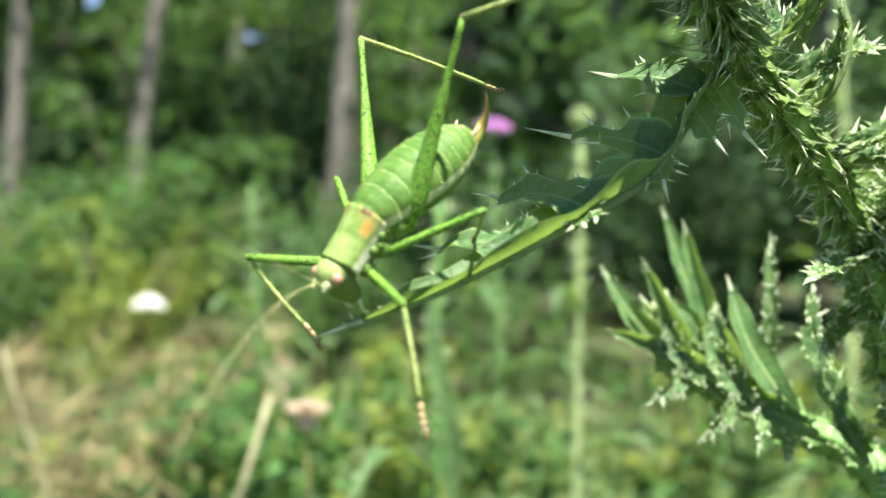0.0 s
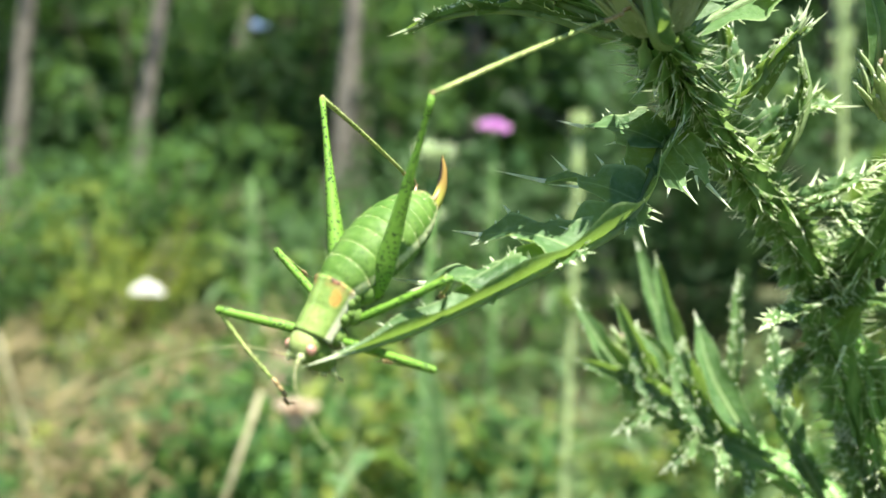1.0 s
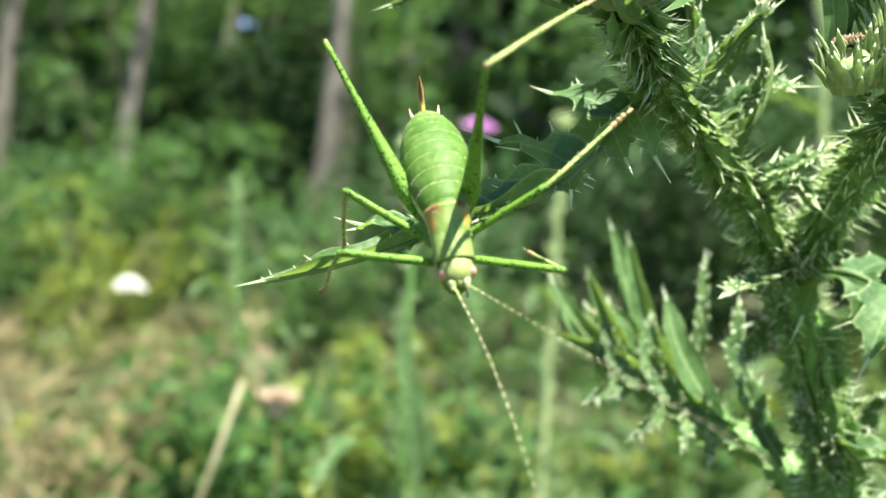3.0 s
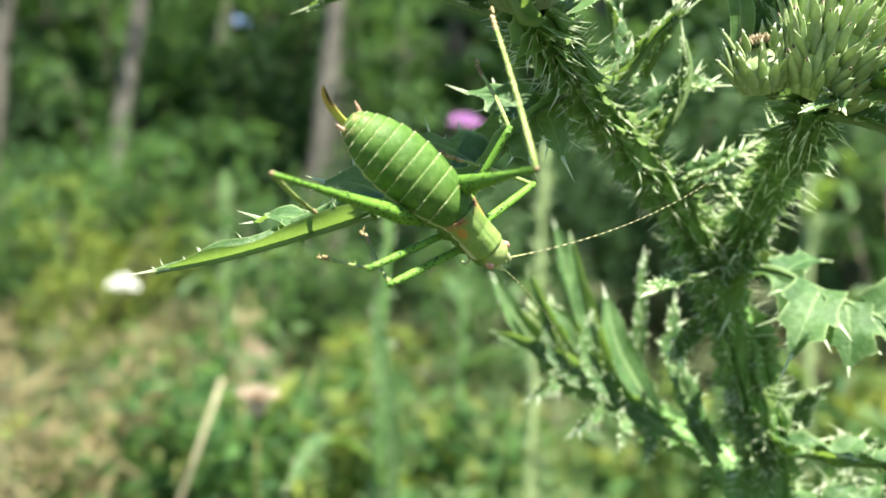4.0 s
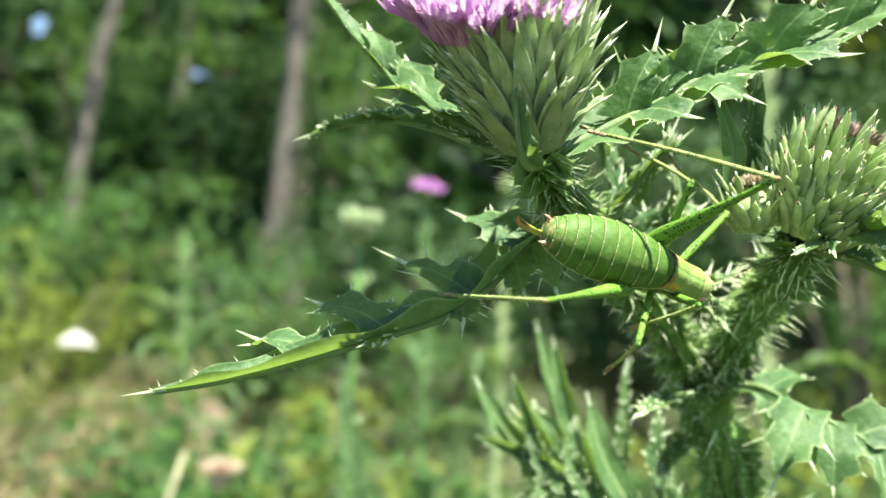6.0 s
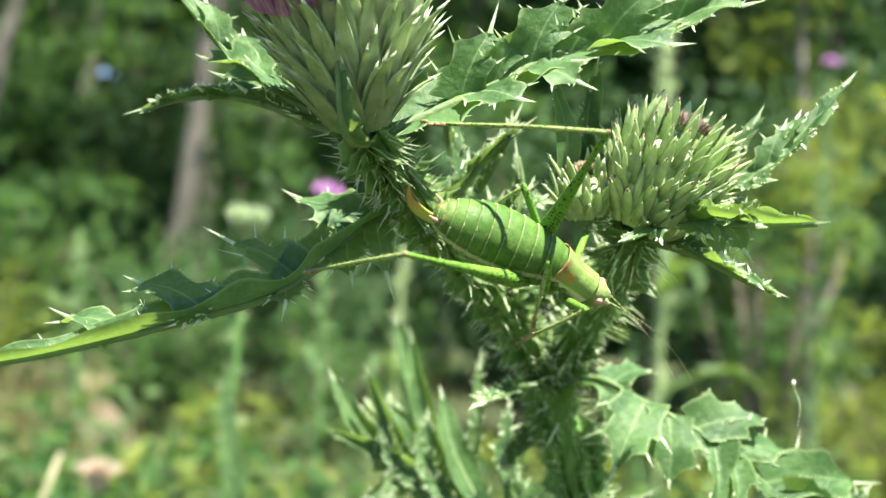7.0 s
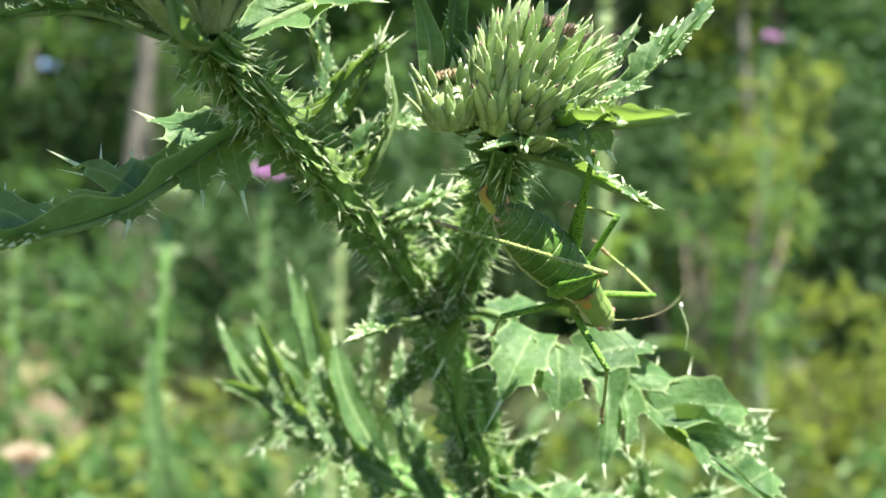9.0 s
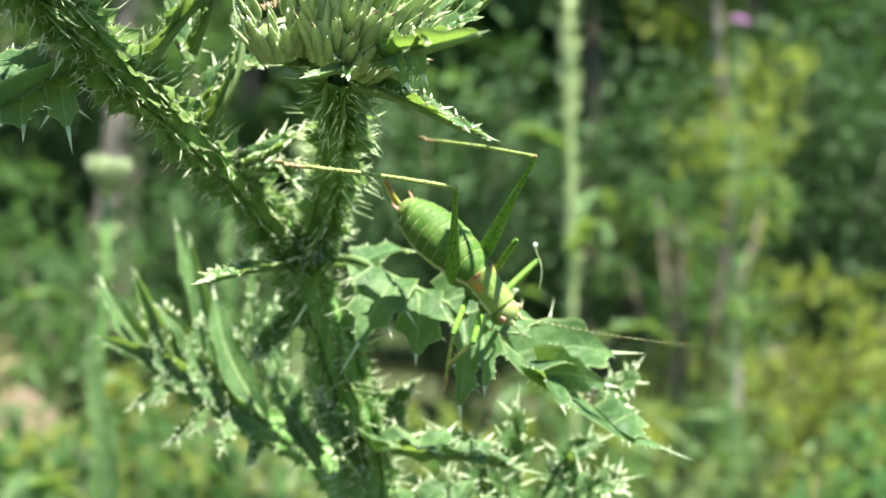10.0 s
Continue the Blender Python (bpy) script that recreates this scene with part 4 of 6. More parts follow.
# The body is arched: the abdomen slopes down and back from the rear edge of the pronotum.
ARCH = Matrix.Translation((0, 0, -0.0005)) @ Matrix.Rotation(radians(-24.7), 4, "Y") @ Matrix.Translation((0, 0, 0.0005))
STOUT = ((-0.06, 0.58), (0.0, 0.67), (0.15, 0.83), (0.35, 0.97), (0.50, 1.0), (0.65, 0.945), (0.80, 0.79), (0.92, 0.56), (0.985, 0.36), (1.03, 0.12))


def girth(x):
    """Half width, half height and middle height of the abdomen at x millimetres behind the pronotum."""
    s = -x / 17.9
    r = float(np.interp(s, [p[0] for p in STOUT], [p[1] for p in STOUT]))
    return 4.35 * r, 4.1 * r, 0.25 * math.sin(max(0.0, s) * 3.1) + 0.45 * max(0.0, s) ** 2


def ring(x, grow=0.0, lo=-180, hi=180, n=28, drop=0.0):
    w, h, c = girth(x)
    out = []
    for i in range(n):
        a = radians(lo + (hi - lo) * i / (n if hi - lo >= 360 else n - 1))
        out.append(Vector((x - drop * math.cos(a), math.sin(a) * (w + grow), c + math.cos(a) * (h + grow))) * MM)
    return out


core = Mesh()
stations = (1.0, 0, -1.5, -3, -4.5, -6, -7.5, -9, -10.5, -12, -13.5, -15, -16.2, -17.2, -17.9)
core.grid([ring(x, -0.12) for x in stations], closed=True)
core.f.append(tuple(range((len(stations) - 1) * 28, len(stations) * 28)))
core.m.append(0)
abdomen = part("abdomen", core, ABDOMEN, cricket, "plump green segmented abdomen", m=ARCH)
cuts = [0.3, -1.9, -4.1, -6.3, -8.4, -10.4, -12.3, -14.0, -15.5, -16.7, -17.5]
for a, b in zip(cuts, cuts[1:]):
    seg = Mesh()
    rows = [ring(a + (b - a) * s - 0.0, g, -124, 124, 41) for s, g in ((0, -0.12), (0.12, -0.02), (0.3, 0.05), (0.6, 0.10), (0.88, 0.11), (0.97, 0.10), (1.02, 0.05), (1.04, -0.06))]
    seg.grid(rows, [[e] * 41 for e in (0.0, 0.05, 0.4, 0.5, 0.7, 0.95, 1.0, 0.2)])
    for p in ring(b + 0.06, 0.08, -112, 112, 47):
        if rnd.random() < 0.55:
            k = rnd.uniform(0.05, 0.11) * MM
            seg.ball(p, (k * 1.2, k * 1.2, k * 0.7), 1 if rnd.random() < 0.62 else 2, 3, 5)
    part("segment", seg, [ABDOMEN, PALE, BROWN], abdomen)
under = Mesh()
under.ball((0.4 * MM, 0, -1.6 * MM), (5.0 * MM, 2.7 * MM, 2.4 * MM), 0, 12, 16)
for s in (-1, 1):
    for x, y, z, r in ((-1.2, 2.2, -2.5, 1.55), (1.9, 1.9, -2.7, 1.25), (5.0, 1.6, -2.3, 1.15)):
        under.ball((x * MM, s * y * MM, z * MM), (r * MM, r * 0.85 * MM, r * 1.05 * MM), 0, 7, 9)
    for k in range(7):
        under.ball(((-2.6 + 0.95 * k) * MM, s * (2.75 - 0.05 * k) * MM, (-1.2 + 0.4 * math.sin(k * 2.1)) * MM), (0.62 * MM, 0.42 * MM, 0.7 * MM), 0, 5, 7)
part("thorax", under, HEAD, cricket, "green thorax with swollen leg bases")

shield = Mesh()
rows, edges = [], []
PRON = 6.6
for s in range(19):
    u = s / 18
    x = -0.25 + (PRON + 0.25) * u
    w = 2.78 - 0.36 * u - 0.16 * math.sin(u * 3.14) + 0.10 * (1 - u) ** 5
    h = 2.72 - 0.52 * u - 0.20 * math.sin(u * 3.14) + 0.16 * (1 - u) ** 6 - 0.11 * math.exp(-((u - 0.52) / 0.06) ** 2)
    lo = 124 - 16 * abs(u - 0.40)
    rows.append([Vector((x + 0.25 * (abs(a) / 124) ** 2 * (1 - 2 * u), math.sin(radians(a)) * w + (0.22 * ((abs(a) - 92) / 32) ** 2 * (1 if a > 0 else -1) if abs(a) > 92 else 0),
                         math.cos(radians(a)) * h - (0.10 if abs(a) < 4 else 0) + (0 if abs(a) < 90 else (abs(a) - 90) * -0.012))) * MM for a in np.linspace(-lo, lo, 37)])
    edges.append([1.0, 1.0, 1.0, 1.0, 0.8, 0.55] + [0.3] * 25 + [0.55, 0.8, 1.0, 1.0, 1.0, 1.0])
shield.grid(rows, edges)
pron = part("pronotum", shield, PRONOTUM, cricket, "saddle-shaped pronotum with orange rear corners and pale edges")
solid = pron.modifiers.new("thickness", "SOLIDIFY")
solid.thickness, solid.offset = 0.0002, 1

skull = Mesh()
turn = Matrix.Rotation(radians(-12), 3, "Y")
skull.ball((7.7 * MM, 0, -1.1 * MM), (1.9 * MM, 2.0 * MM, 3.3 * MM), 0, 18, 24, turn)
skull.ball((7.5 * MM, 0, 0.2 * MM), (2.2 * MM, 2.1 * MM, 1.95 * MM), 0, 12, 18)
skull.ball((9.0 * MM, 0, 0.95 * MM), (0.85 * MM, 0.42 * MM, 0.5 * MM), 0, 6, 8)
skull.ball((7.9 * MM, 0, -3.9 * MM), (1.25 * MM, 1.4 * MM, 1.1 * MM), 0, 8, 10)
head = part("head", skull, HEAD, cricket, "smooth yellow-green head with a steep face")
for s in (-1, 1):
    eye = Mesh()
    eye.ball((8.15 * MM, s * 1.78 * MM, 0.72 * MM), (0.68 * MM, 0.50 * MM, 0.74 * MM), 0, 10, 14)
    part("eye", eye, EYE, head, "pinkish bulging eye")
    scape = Mesh()
    scape.ball((9.15 * MM, s * 0.82 * MM, 0.72 * MM), (0.85 * MM, 0.58 * MM, 0.60 * MM), 0, 8, 10)
    scape.ball((9.85 * MM, s * 0.86 * MM, 0.78 * MM), (0.42 * MM, 0.30 * MM, 0.30 * MM), 0, 6, 8)
    part("scape", scape, PALE, head, "pale yellow antenna base")
    palp = Mesh()
    palp.tube([Vector(p) * MM for p in ((8.1, s * 0.9, -4.4), (8.7, s * 1.4, -5.0), (9.0, s * 1.5, -5.7), (8.8, s * 1.4, -6.4))], [0.26 * MM, 0.22 * MM, 0.20 * MM, 0.26 * MM], 7)
    part("palp", palp, PALE, head)

tail = Mesh()
sweep = [Vector(p) * MM for p in ((-16.2, 0, -0.9), (-17.6, 0, -0.9), (-19.2, 0, -0.5), (-20.7, 0, 0.5), (-21.9, 0, 2.2), (-22.6, 0, 4.3))]
line = curve(sweep, 20)
wide_at = [(0.85 + 0.25 * math.sin(i / 19 * 3.1)) * (1 - (i / 19) ** 3.4) ** 0.8 + 0.03 for i in range(20)]
rows, edges = [], []
for i, (p, (x, y, z), w) in enumerate(zip(line, frames(line), wide_at)):
    w *= MM
    t = 0.40 * MM * min(1, w / (0.6 * MM))
    rows.append([p + z * w, p + z * w * 0.82 + y * t * 0.5, p + y * t * 1.1, p - z * w * 0.82 + y * t * 0.5, p - z * w, p - z * w * 0.82 - y * t * 0.5, p - y * t * 1.1, p + z * w * 0.82 - y * t * 0.5])
    k = min(1.0, max(0.0, (i - 8) / 6))
    edges.append([k, 0.65 * k, 0.1, 0.65 * k, k, 0.65 * k, 0.1, 0.65 * k])
tail.grid(rows, edges, closed=True)
part("ovipositor", tail, BLADE, cricket, "upcurved orange-brown ovipositor with dark edges", m=ARCH)
for s in (-1, 1):
    m = Mesh()
    m.tube([Vector(p) * MM for p in ((-16.4, s * 1.15, 0.9), (-17.2, s * 1.55, 1.1), (-17.9, s * 1.85, 1.5), (-18.6, s * 1.95, 2.0))], [0.40 * MM, 0.34 * MM, 0.22 * MM, 0.04 * MM], 8)
    part("cercus", m, PINK, cricket, "pinkish pointed tail feeler", m=ARCH)


def leg(key, thigh, shin, thick):
    """A thigh along +x with its shin hinged at the end. The foot belongs to the shin."""
    n = 16
    f = Mesh()
    if key == "hind":
        rad = [thick * MM * (0.42 + 0.58 * math.sin(min(1.0, (i / n) / 0.20) * 1.57)) * (1 - 0.71 * min(1.0, max(0.0, (i / n - 0.16) / 0.62)) ** 0.85) for i in range(n + 1)]
    else:
        rad = [thick * MM * (1.0 - 0.22 * (i / n)) * (0.8 + 0.2 * math.sin(min(1, 3 * i / n) * 1.57)) for i in range(n + 1)]
    f.tube([Vector((thigh * i / n * MM, 0, 0)) for i in range(n + 1)], rad, 12, flat=1.15)
    f.ball((thigh * MM, 0, 0), (rad[-1] * 1.2, rad[-1] * 1.0, rad[-1] * 1.1), 1, 7, 9)
    name = {"hind": "hind_leg", "middle": "middle_leg", "front": "front_leg"}[key]
    femur = part(name, f, [FEMUR, BROWN if key == "hind" else FEMUR], cricket, "freckled green %s leg" % key)
    t = Mesh()
    foot = 4.6 if key == "hind" else 3.8
    long = shin - foot
    r = 0.33 if key == "hind" else 0.29
    t.tube([Vector((long * i / 12 * MM, 0, 0.25 * math.sin(i / 12 * 3.14) * MM)) for i in range(13)], [(r * (1.15 if i == 0 else 1.0 - 0.15 * i / 12)) * MM for i in range(13)], 8)
    for i in range(26 if key == "hind" else 12):
        x = long * (0.08 + 0.9 * (i // 2) / (13 if key == "hind" else 6))
        s = -1 if i % 2 else 1
        t.spine(Vector((x, s * r * 0.7, r * 0.6 if key == "hind" else -r * 0.6)) * MM, (0.8, s * 0.8, 0.6 if key == "hind" else -0.6), 0.55 * MM, 0.07 * MM, 0, 3)
    x = long
    for k, piece in enumerate((0.30, 0.22, 0.20, 0.28)):
        w = foot * piece
        t.ball(((x + w / 2) * MM, 0, (-0.10 + (0.12 * k if k == 3 else 0)) * MM), (w * 0.62 * MM, (0.42 if k < 3 else 0.26) * MM, 0.30 * MM), 1, 6, 8)
        x += w
    for s in (-1, 1):
        t.spine(Vector((x - 0.1, s * 0.12, -0.05)) * MM, (0.9, s * 0.6, -0.7), 0.9 * MM, 0.11 * MM, 1)
    tibia = part("shin", t, [TIBIA, BROWN], femur, "thin spiny shin with a brownish foot")
    return femur, tibia


limbs = {}
for tag, side in (("l", 1), ("r", -1)):
    limbs["hind_" + tag] = leg("hind", 25.0, 30.0, 1.25)
    limbs["middle_" + tag] = leg("middle", 12.0, 15.5, 0.56)
    limbs["front_" + tag] = leg("front", 12.0, 14.0, 0.58)
antennae = {}
for tag, side in (("l", 1), ("r", -1)):
    a = Mesh()
    pts = [Vector((s * 0.041, side * 0.005 * s * s, 0.003 * s - 0.009 * s * s)) for s in (i / 40 for i in range(41))]
    a.tube(pts, [(0.085 - 0.055 * (i / 40) ** 0.5) * MM for i in range(41)], 6)
    antennae[tag] = part("antenna", a, FEELER, cricket, "long thread-like antenna banded dark and pale")


# ---- the meadow and the wood behind ----
def ground_material():
    n = Nodes("meadow_ground")
    # soil tones kept dark: the grass's shade is put into the colour
    c = n.ramp(n.noise(0.9, 6), [(0.30, (0.022, 0.036, 0.010)), (0.50, (0.040, 0.052, 0.018)), (0.68, (0.085, 0.075, 0.036)), (0.85, (0.16, 0.13, 0.08))])
    c = n.mix(n.between(n.noise(14, 6), 0.4, 0.7), c, (0.034, 0.050, 0.015))
    return n.finish(c, 0.9, n.noise(20, 8), 0.6, 0.03)


def bark_material(name, dark, light):
    n = Nodes(name)
    c = n.mix(n.between(n.noise(9, 6), 0.35, 0.7), dark, light)
    return n.finish(c, 0.85, n.noise(30, 8), 0.8, 0.02)


GROUND, BARK = ground_material(), bark_material("grey_bark", (0.075, 0.066, 0.055), (0.17, 0.155, 0.13))
DARK_BARK = bark_material("brown_bark", (0.055, 0.045, 0.032), (0.13, 0.11, 0.08))
PALE_BARK = bark_material("pale_bark", (0.16, 0.145, 0.125), (0.32, 0.295, 0.26))
WOOD_LEAF = foliage("wood_leaf", (0.028, 0.078, 0.024), (0.105, 0.210, 0.062), 0.45, (0.20, 0.36, 0.07))
BRIGHT_LEAF = foliage("bright_leaf", (0.065, 0.125, 0.025), (0.24, 0.29, 0.055), 0.45, (0.36, 0.42, 0.06))
# the darker tone also paints the shaded gaps and depths of the wood
DARK_LEAF = foliage("shrub_leaf", (0.020, 0.055, 0.018), (0.07, 0.14, 0.050), 0.2, (0.08, 0.17, 0.03))
SAGE_LEAF = foliage("herb_leaf", (0.05, 0.11, 0.035), (0.18, 0.26, 0.115), 0.3, (0.24, 0.36, 0.10))
STRAW_LEAF = foliage("dry_grass_blade", (0.14, 0.12, 0.06), (0.36, 0.30, 0.17), 0.3, (0.45, 0.38, 0.2))
GRASS = foliage("grass_blade", (0.06, 0.085, 0.022), (0.30, 0.27, 0.12), 0.35, (0.34, 0.34, 0.13))
STRAW = simple_plant("dry_straw", (0.26, 0.24, 0.13), (0.42, 0.39, 0.25), 60, 0.6, 0.2)
WHITE = simple_plant("white_umbel", (0.70, 0.70, 0.64), (0.86, 0.86, 0.82), 90, 0.6, 0.2)
DRY_PINK = simple_plant("faded_floret", (0.46, 0.36, 0.27), (0.64, 0.54, 0.43), 90, 0.6, 0.3)

gr = np.random.RandomState(5)


def ground_height(x, y):
    return 0.05 * math.sin(x * 0.9 + 1) * math.cos(y * 0.7) + 0.012 * max(0.0, y - 9.0)


g = Mesh()
axis_x = [-400, -150, -60, -30] + list(np.linspace(-16, 16, 33)) + [30, 60, 150, 400]
axis_y = [-400, -100, -30] + list(np.linspace(-8, 24, 33)) + [40, 80, 150, 400]
g.grid([[(x, y, ground_height(x, y)) for x in axis_x] for y in axis_y])
ground = new("ground", g.data("ground", [GROUND]))
tagged(ground, "dry grassy meadow soil with bare sandy patches", "ground", kind="structure")


def bank_material():
    n = Nodes("sandy_earth")
    c = n.mix(n.between(n.noise(3, 6), 0.35, 0.7), (0.10, 0.075, 0.050), (0.18, 0.135, 0.095))
    return n.finish(c, 0.9, n.noise(30, 8), 0.5, 0.02)


bank = Mesh()
bank.grid([[(-0.99 + 0.23 * math.cos(a) * r, 5.75 + 0.34 * math.sin(a) * r, 0.04 + 0.22 * (1 - r * r) - 0.5 * max(0.0, r - 0.95) + 0.02 * math.sin(5 * a + r * 7)) for a in (6.2832 * i / 28 for i in range(28))] for r in (1.15, 0.95, 0.75, 0.5, 0.25, 0.02)], closed=True)
tagged(new("earth_bank", bank.data("earth_bank", [bank_material()])), "bare sandy earth bank at the edge of the wood", "earth", kind="structure")


def leaves(pos, size, slim=0.5):
    """Many small folded leaves as one gathered mesh: pos is an array of places, size of lengths."""
    n = len(pos)
    d = gr.normal(size=(n, 3))
    d[:, 2] *= 0.6
    d /= np.linalg.norm(d, axis=1)[:, None]
    up = gr.normal(size=(n, 3)) + np.array([0, 0, 1.4])
    s = np.cross(d, up)
    s /= np.linalg.norm(s, axis=1)[:, None]
    t = np.cross(s, d)
    size = np.asarray(size)[:, None]
    a, b = pos, pos + d * size
    m1 = pos + d * size * 0.45 + s * size * slim * 0.5 + t * size * 0.08
    m2 = pos + d * size * 0.45 - s * size * slim * 0.5 + t * size * 0.08
    v = np.stack([a, m1, b, m2], 1).reshape(-1, 3)
    k = np.arange(n)[:, None] * 4
    f = np.concatenate([k + np.array([[0, 1, 2]]), k + np.array([[0, 2, 3]])])
    return v, f


def leaf_data(name, pos, size, mats, slim=0.5):
    v, f = leaves(pos, size, slim=slim)
    me = bpy.data.meshes.new(name)
    me.from_pydata(v.tolist(), [], f.tolist())
    me.materials.append(mats)
    return me


def clumps(centres, radii, count):
    """Places of leaves in uneven clumps, denser on their rims."""
    c = np.array(centres)
    r = np.array(radii)
    w = (r ** 2) / (r ** 2).sum()
    pick = gr.choice(len(c), count, p=w)
    d = gr.normal(size=(count, 3))
    d /= np.linalg.norm(d, axis=1)[:, None]
    d[:, 2] *= 0.75
    return c[pick] + d * (r[pick] * gr.uniform(0.45, 1.05, count) ** 0.6)[:, None]


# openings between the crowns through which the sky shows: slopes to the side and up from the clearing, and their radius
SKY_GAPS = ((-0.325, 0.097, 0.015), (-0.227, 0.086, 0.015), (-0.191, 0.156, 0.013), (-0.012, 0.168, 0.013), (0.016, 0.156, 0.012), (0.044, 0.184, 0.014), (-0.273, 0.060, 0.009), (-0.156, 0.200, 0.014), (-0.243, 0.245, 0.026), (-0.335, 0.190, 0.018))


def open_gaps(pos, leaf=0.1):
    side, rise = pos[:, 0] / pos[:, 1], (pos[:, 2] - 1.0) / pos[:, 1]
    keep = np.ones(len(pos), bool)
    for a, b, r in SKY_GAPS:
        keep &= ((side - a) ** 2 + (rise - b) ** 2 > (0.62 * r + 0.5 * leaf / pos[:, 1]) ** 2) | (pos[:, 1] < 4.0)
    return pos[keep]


def tree(label, x, y, height, trunk, lean, crown_from, crown_r, count, leaf, mat, category="tree", group="trees of the wood", bark=None):
    bark = bark or (DARK_BARK if mat is DARK_LEAF else BARK)
    base = Vector((x, y, ground_height(x, y) - 0.05))
    ob = thing("tree", label, category, base, group)
    top = Vector((lean, 0.2 * lean, height * 0.92))
    line = curve([(0, 0, 0), top * 0.3 + Vector((0.12 * trunk * 10 * rnd.uniform(-1, 1), 0, 0)), top * 0.65, top], 14)
    w = Mesh()
    w.tube(line, [trunk * (1 - 0.8 * i / 13) + 0.008 for i in range(14)], 9)
    part("trunk", w, bark, ob, "slender bare trunk")
    centres, radii = [], []
    for k in range(11):
        s = crown_from + (1 - crown_from) * (k + 0.5) / 11
        p = line[min(13, int(s * 13))]
        a = k * 2.4 + rnd.uniform(-0.4, 0.4)
        reach = crown_r * rnd.uniform(0.55, 1.0) * (1.15 - 0.6 * s)
        q = p + Vector((math.cos(a) * reach, math.sin(a) * reach, rnd.uniform(0.1, 0.5) * reach))
        limb = Mesh()
        limb.tube([p, p.lerp(q, 0.5) + Vector((0, 0, 0.08 * reach)), q], [trunk * 0.35, trunk * 0.22, trunk * 0.08], 5)
        part("limb", limb, bark, ob)
        for u in (0.12, 0.55, 0.8, 1.0):
            centres.append(p.lerp(q, u) + jitter(0.18 * crown_r))
            radii.append(crown_r * rnd.uniform(0.20, 0.40))
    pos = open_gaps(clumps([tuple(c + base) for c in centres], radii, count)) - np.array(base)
    part("crown", leaf_data("crown", pos, gr.uniform(0.6, 1.3, len(pos)) * leaf, mat), None, ob, "loose leafy crown with gaps", stuff=True)
    return ob


def shrub(label, x, y, height, spread, count, leaf, mat, group="shrubs at the edge of the wood"):
    base = Vector((x, y, ground_height(x, y) - 0.03))
    ob = thing("shrub", label, "shrub", base, group)
    stems, centres, radii = Mesh(), [], []
    for k in range(9):
        a = k * 2.4
        q = Vector((math.cos(a) * spread * rnd.uniform(0.2, 0.9), math.sin(a) * spread * rnd.uniform(0.2, 0.9), height * rnd.uniform(0.45, 0.95)))
        stems.tube([Vector((0.03 * math.cos(a), 0.03 * math.sin(a), 0)), q * 0.5 + Vector((0, 0, 0.1 * height)), q], [0.018, 0.012, 0.005], 5)
        for u in (0.4, 0.7, 1.0):
            centres.append(q * u + jitter(0.12 * spread))
            radii.append(spread * rnd.uniform(0.22, 0.42))
    part("stem_clump", stems, DARK_BARK, ob, "thin brown stems", stuff=True)
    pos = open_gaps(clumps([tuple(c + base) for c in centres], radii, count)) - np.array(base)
    pos[:, 2] = np.maximum(pos[:, 2], 0.03)
    part("foliage", leaf_data("leaves", pos, gr.uniform(0.6, 1.3, len(pos)) * leaf, mat), None, ob, "small dense leaves", stuff=True)
    return ob


# left: slender trunks with light between them; the right side is denser and darker
for x, y, h, r, lean, cf, cr, n, mat, lab in (
    (-2.84, 9.2, 8.5, 0.085, 1.05, 0.68, 1.5, 900, WOOD_LEAF, "slender tree with a pale leaning trunk"),
    (-4.05, 9.8, 8.5, 0.10, 0.5, 0.68, 1.6, 900, WOOD_LEAF, "slender tree at the edge of the wood"),
    (-1.08, 8.9, 8.5, 0.10, 0.3, 0.66, 1.5, 900, WOOD_LEAF, "brown-barked tree at the edge of the wood"),
    (-5.2, 11.5, 9.0, 0.12, -0.3, 0.30, 2.0, 3200, WOOD_LEAF, "leafy green tree at the edge of the wood"),
    (-0.1, 10.5, 8.5, 0.12, 0.3, 0.35, 1.9, 2600, WOOD_LEAF, "dark-leaved tree at the edge of the wood"),
    (1.2, 9.4, 8.0, 0.10, 0.2, 0.15, 1.9, 4600, WOOD_LEAF, "dark-leaved tree at the edge of the wood"),
    (2.9, 9.0, 8.0, 0.10, -0.2, 0.12, 2.0, 8500, DARK_LEAF, "dense dark tree at the edge of the wood"),
    (4.6, 9.5, 8.0, 0.11, 0.1, 0.12, 2.2, 8500, DARK_LEAF, "dense dark tree at the edge of the wood"),
    (6.2, 10.0, 8.5, 0.11, 0.1, 0.12, 2.2, 4600, WOOD_LEAF, "dense dark tree at the edge of the wood"),
    (-2.9, 13.0, 10.0, 0.14, 0.2, 0.3, 2.4, 2600, WOOD_LEAF, "tall tree deeper in the wood"),
    (-1.4, 13.5, 10.0, 0.14, 0.2, 0.3, 2.4, 2600, WOOD_LEAF, "tall tree deeper in the wood"),
    (-7.2, 12.5, 9.0, 0.14, 0.2, 0.2, 2.4, 4200, WOOD_LEAF, "tall tree deeper in the wood"),
):
    tree(lab, x, y, h, r, lean, cf, cr, n, 0.13, mat)
tree("young birch with a thin pale trunk", 2.20, 4.4, 3.4, 0.025, -0.30, 0.34, 0.50, 1500, 0.075, BRIGHT_LEAF, group="young trees", bark=PALE_BARK)
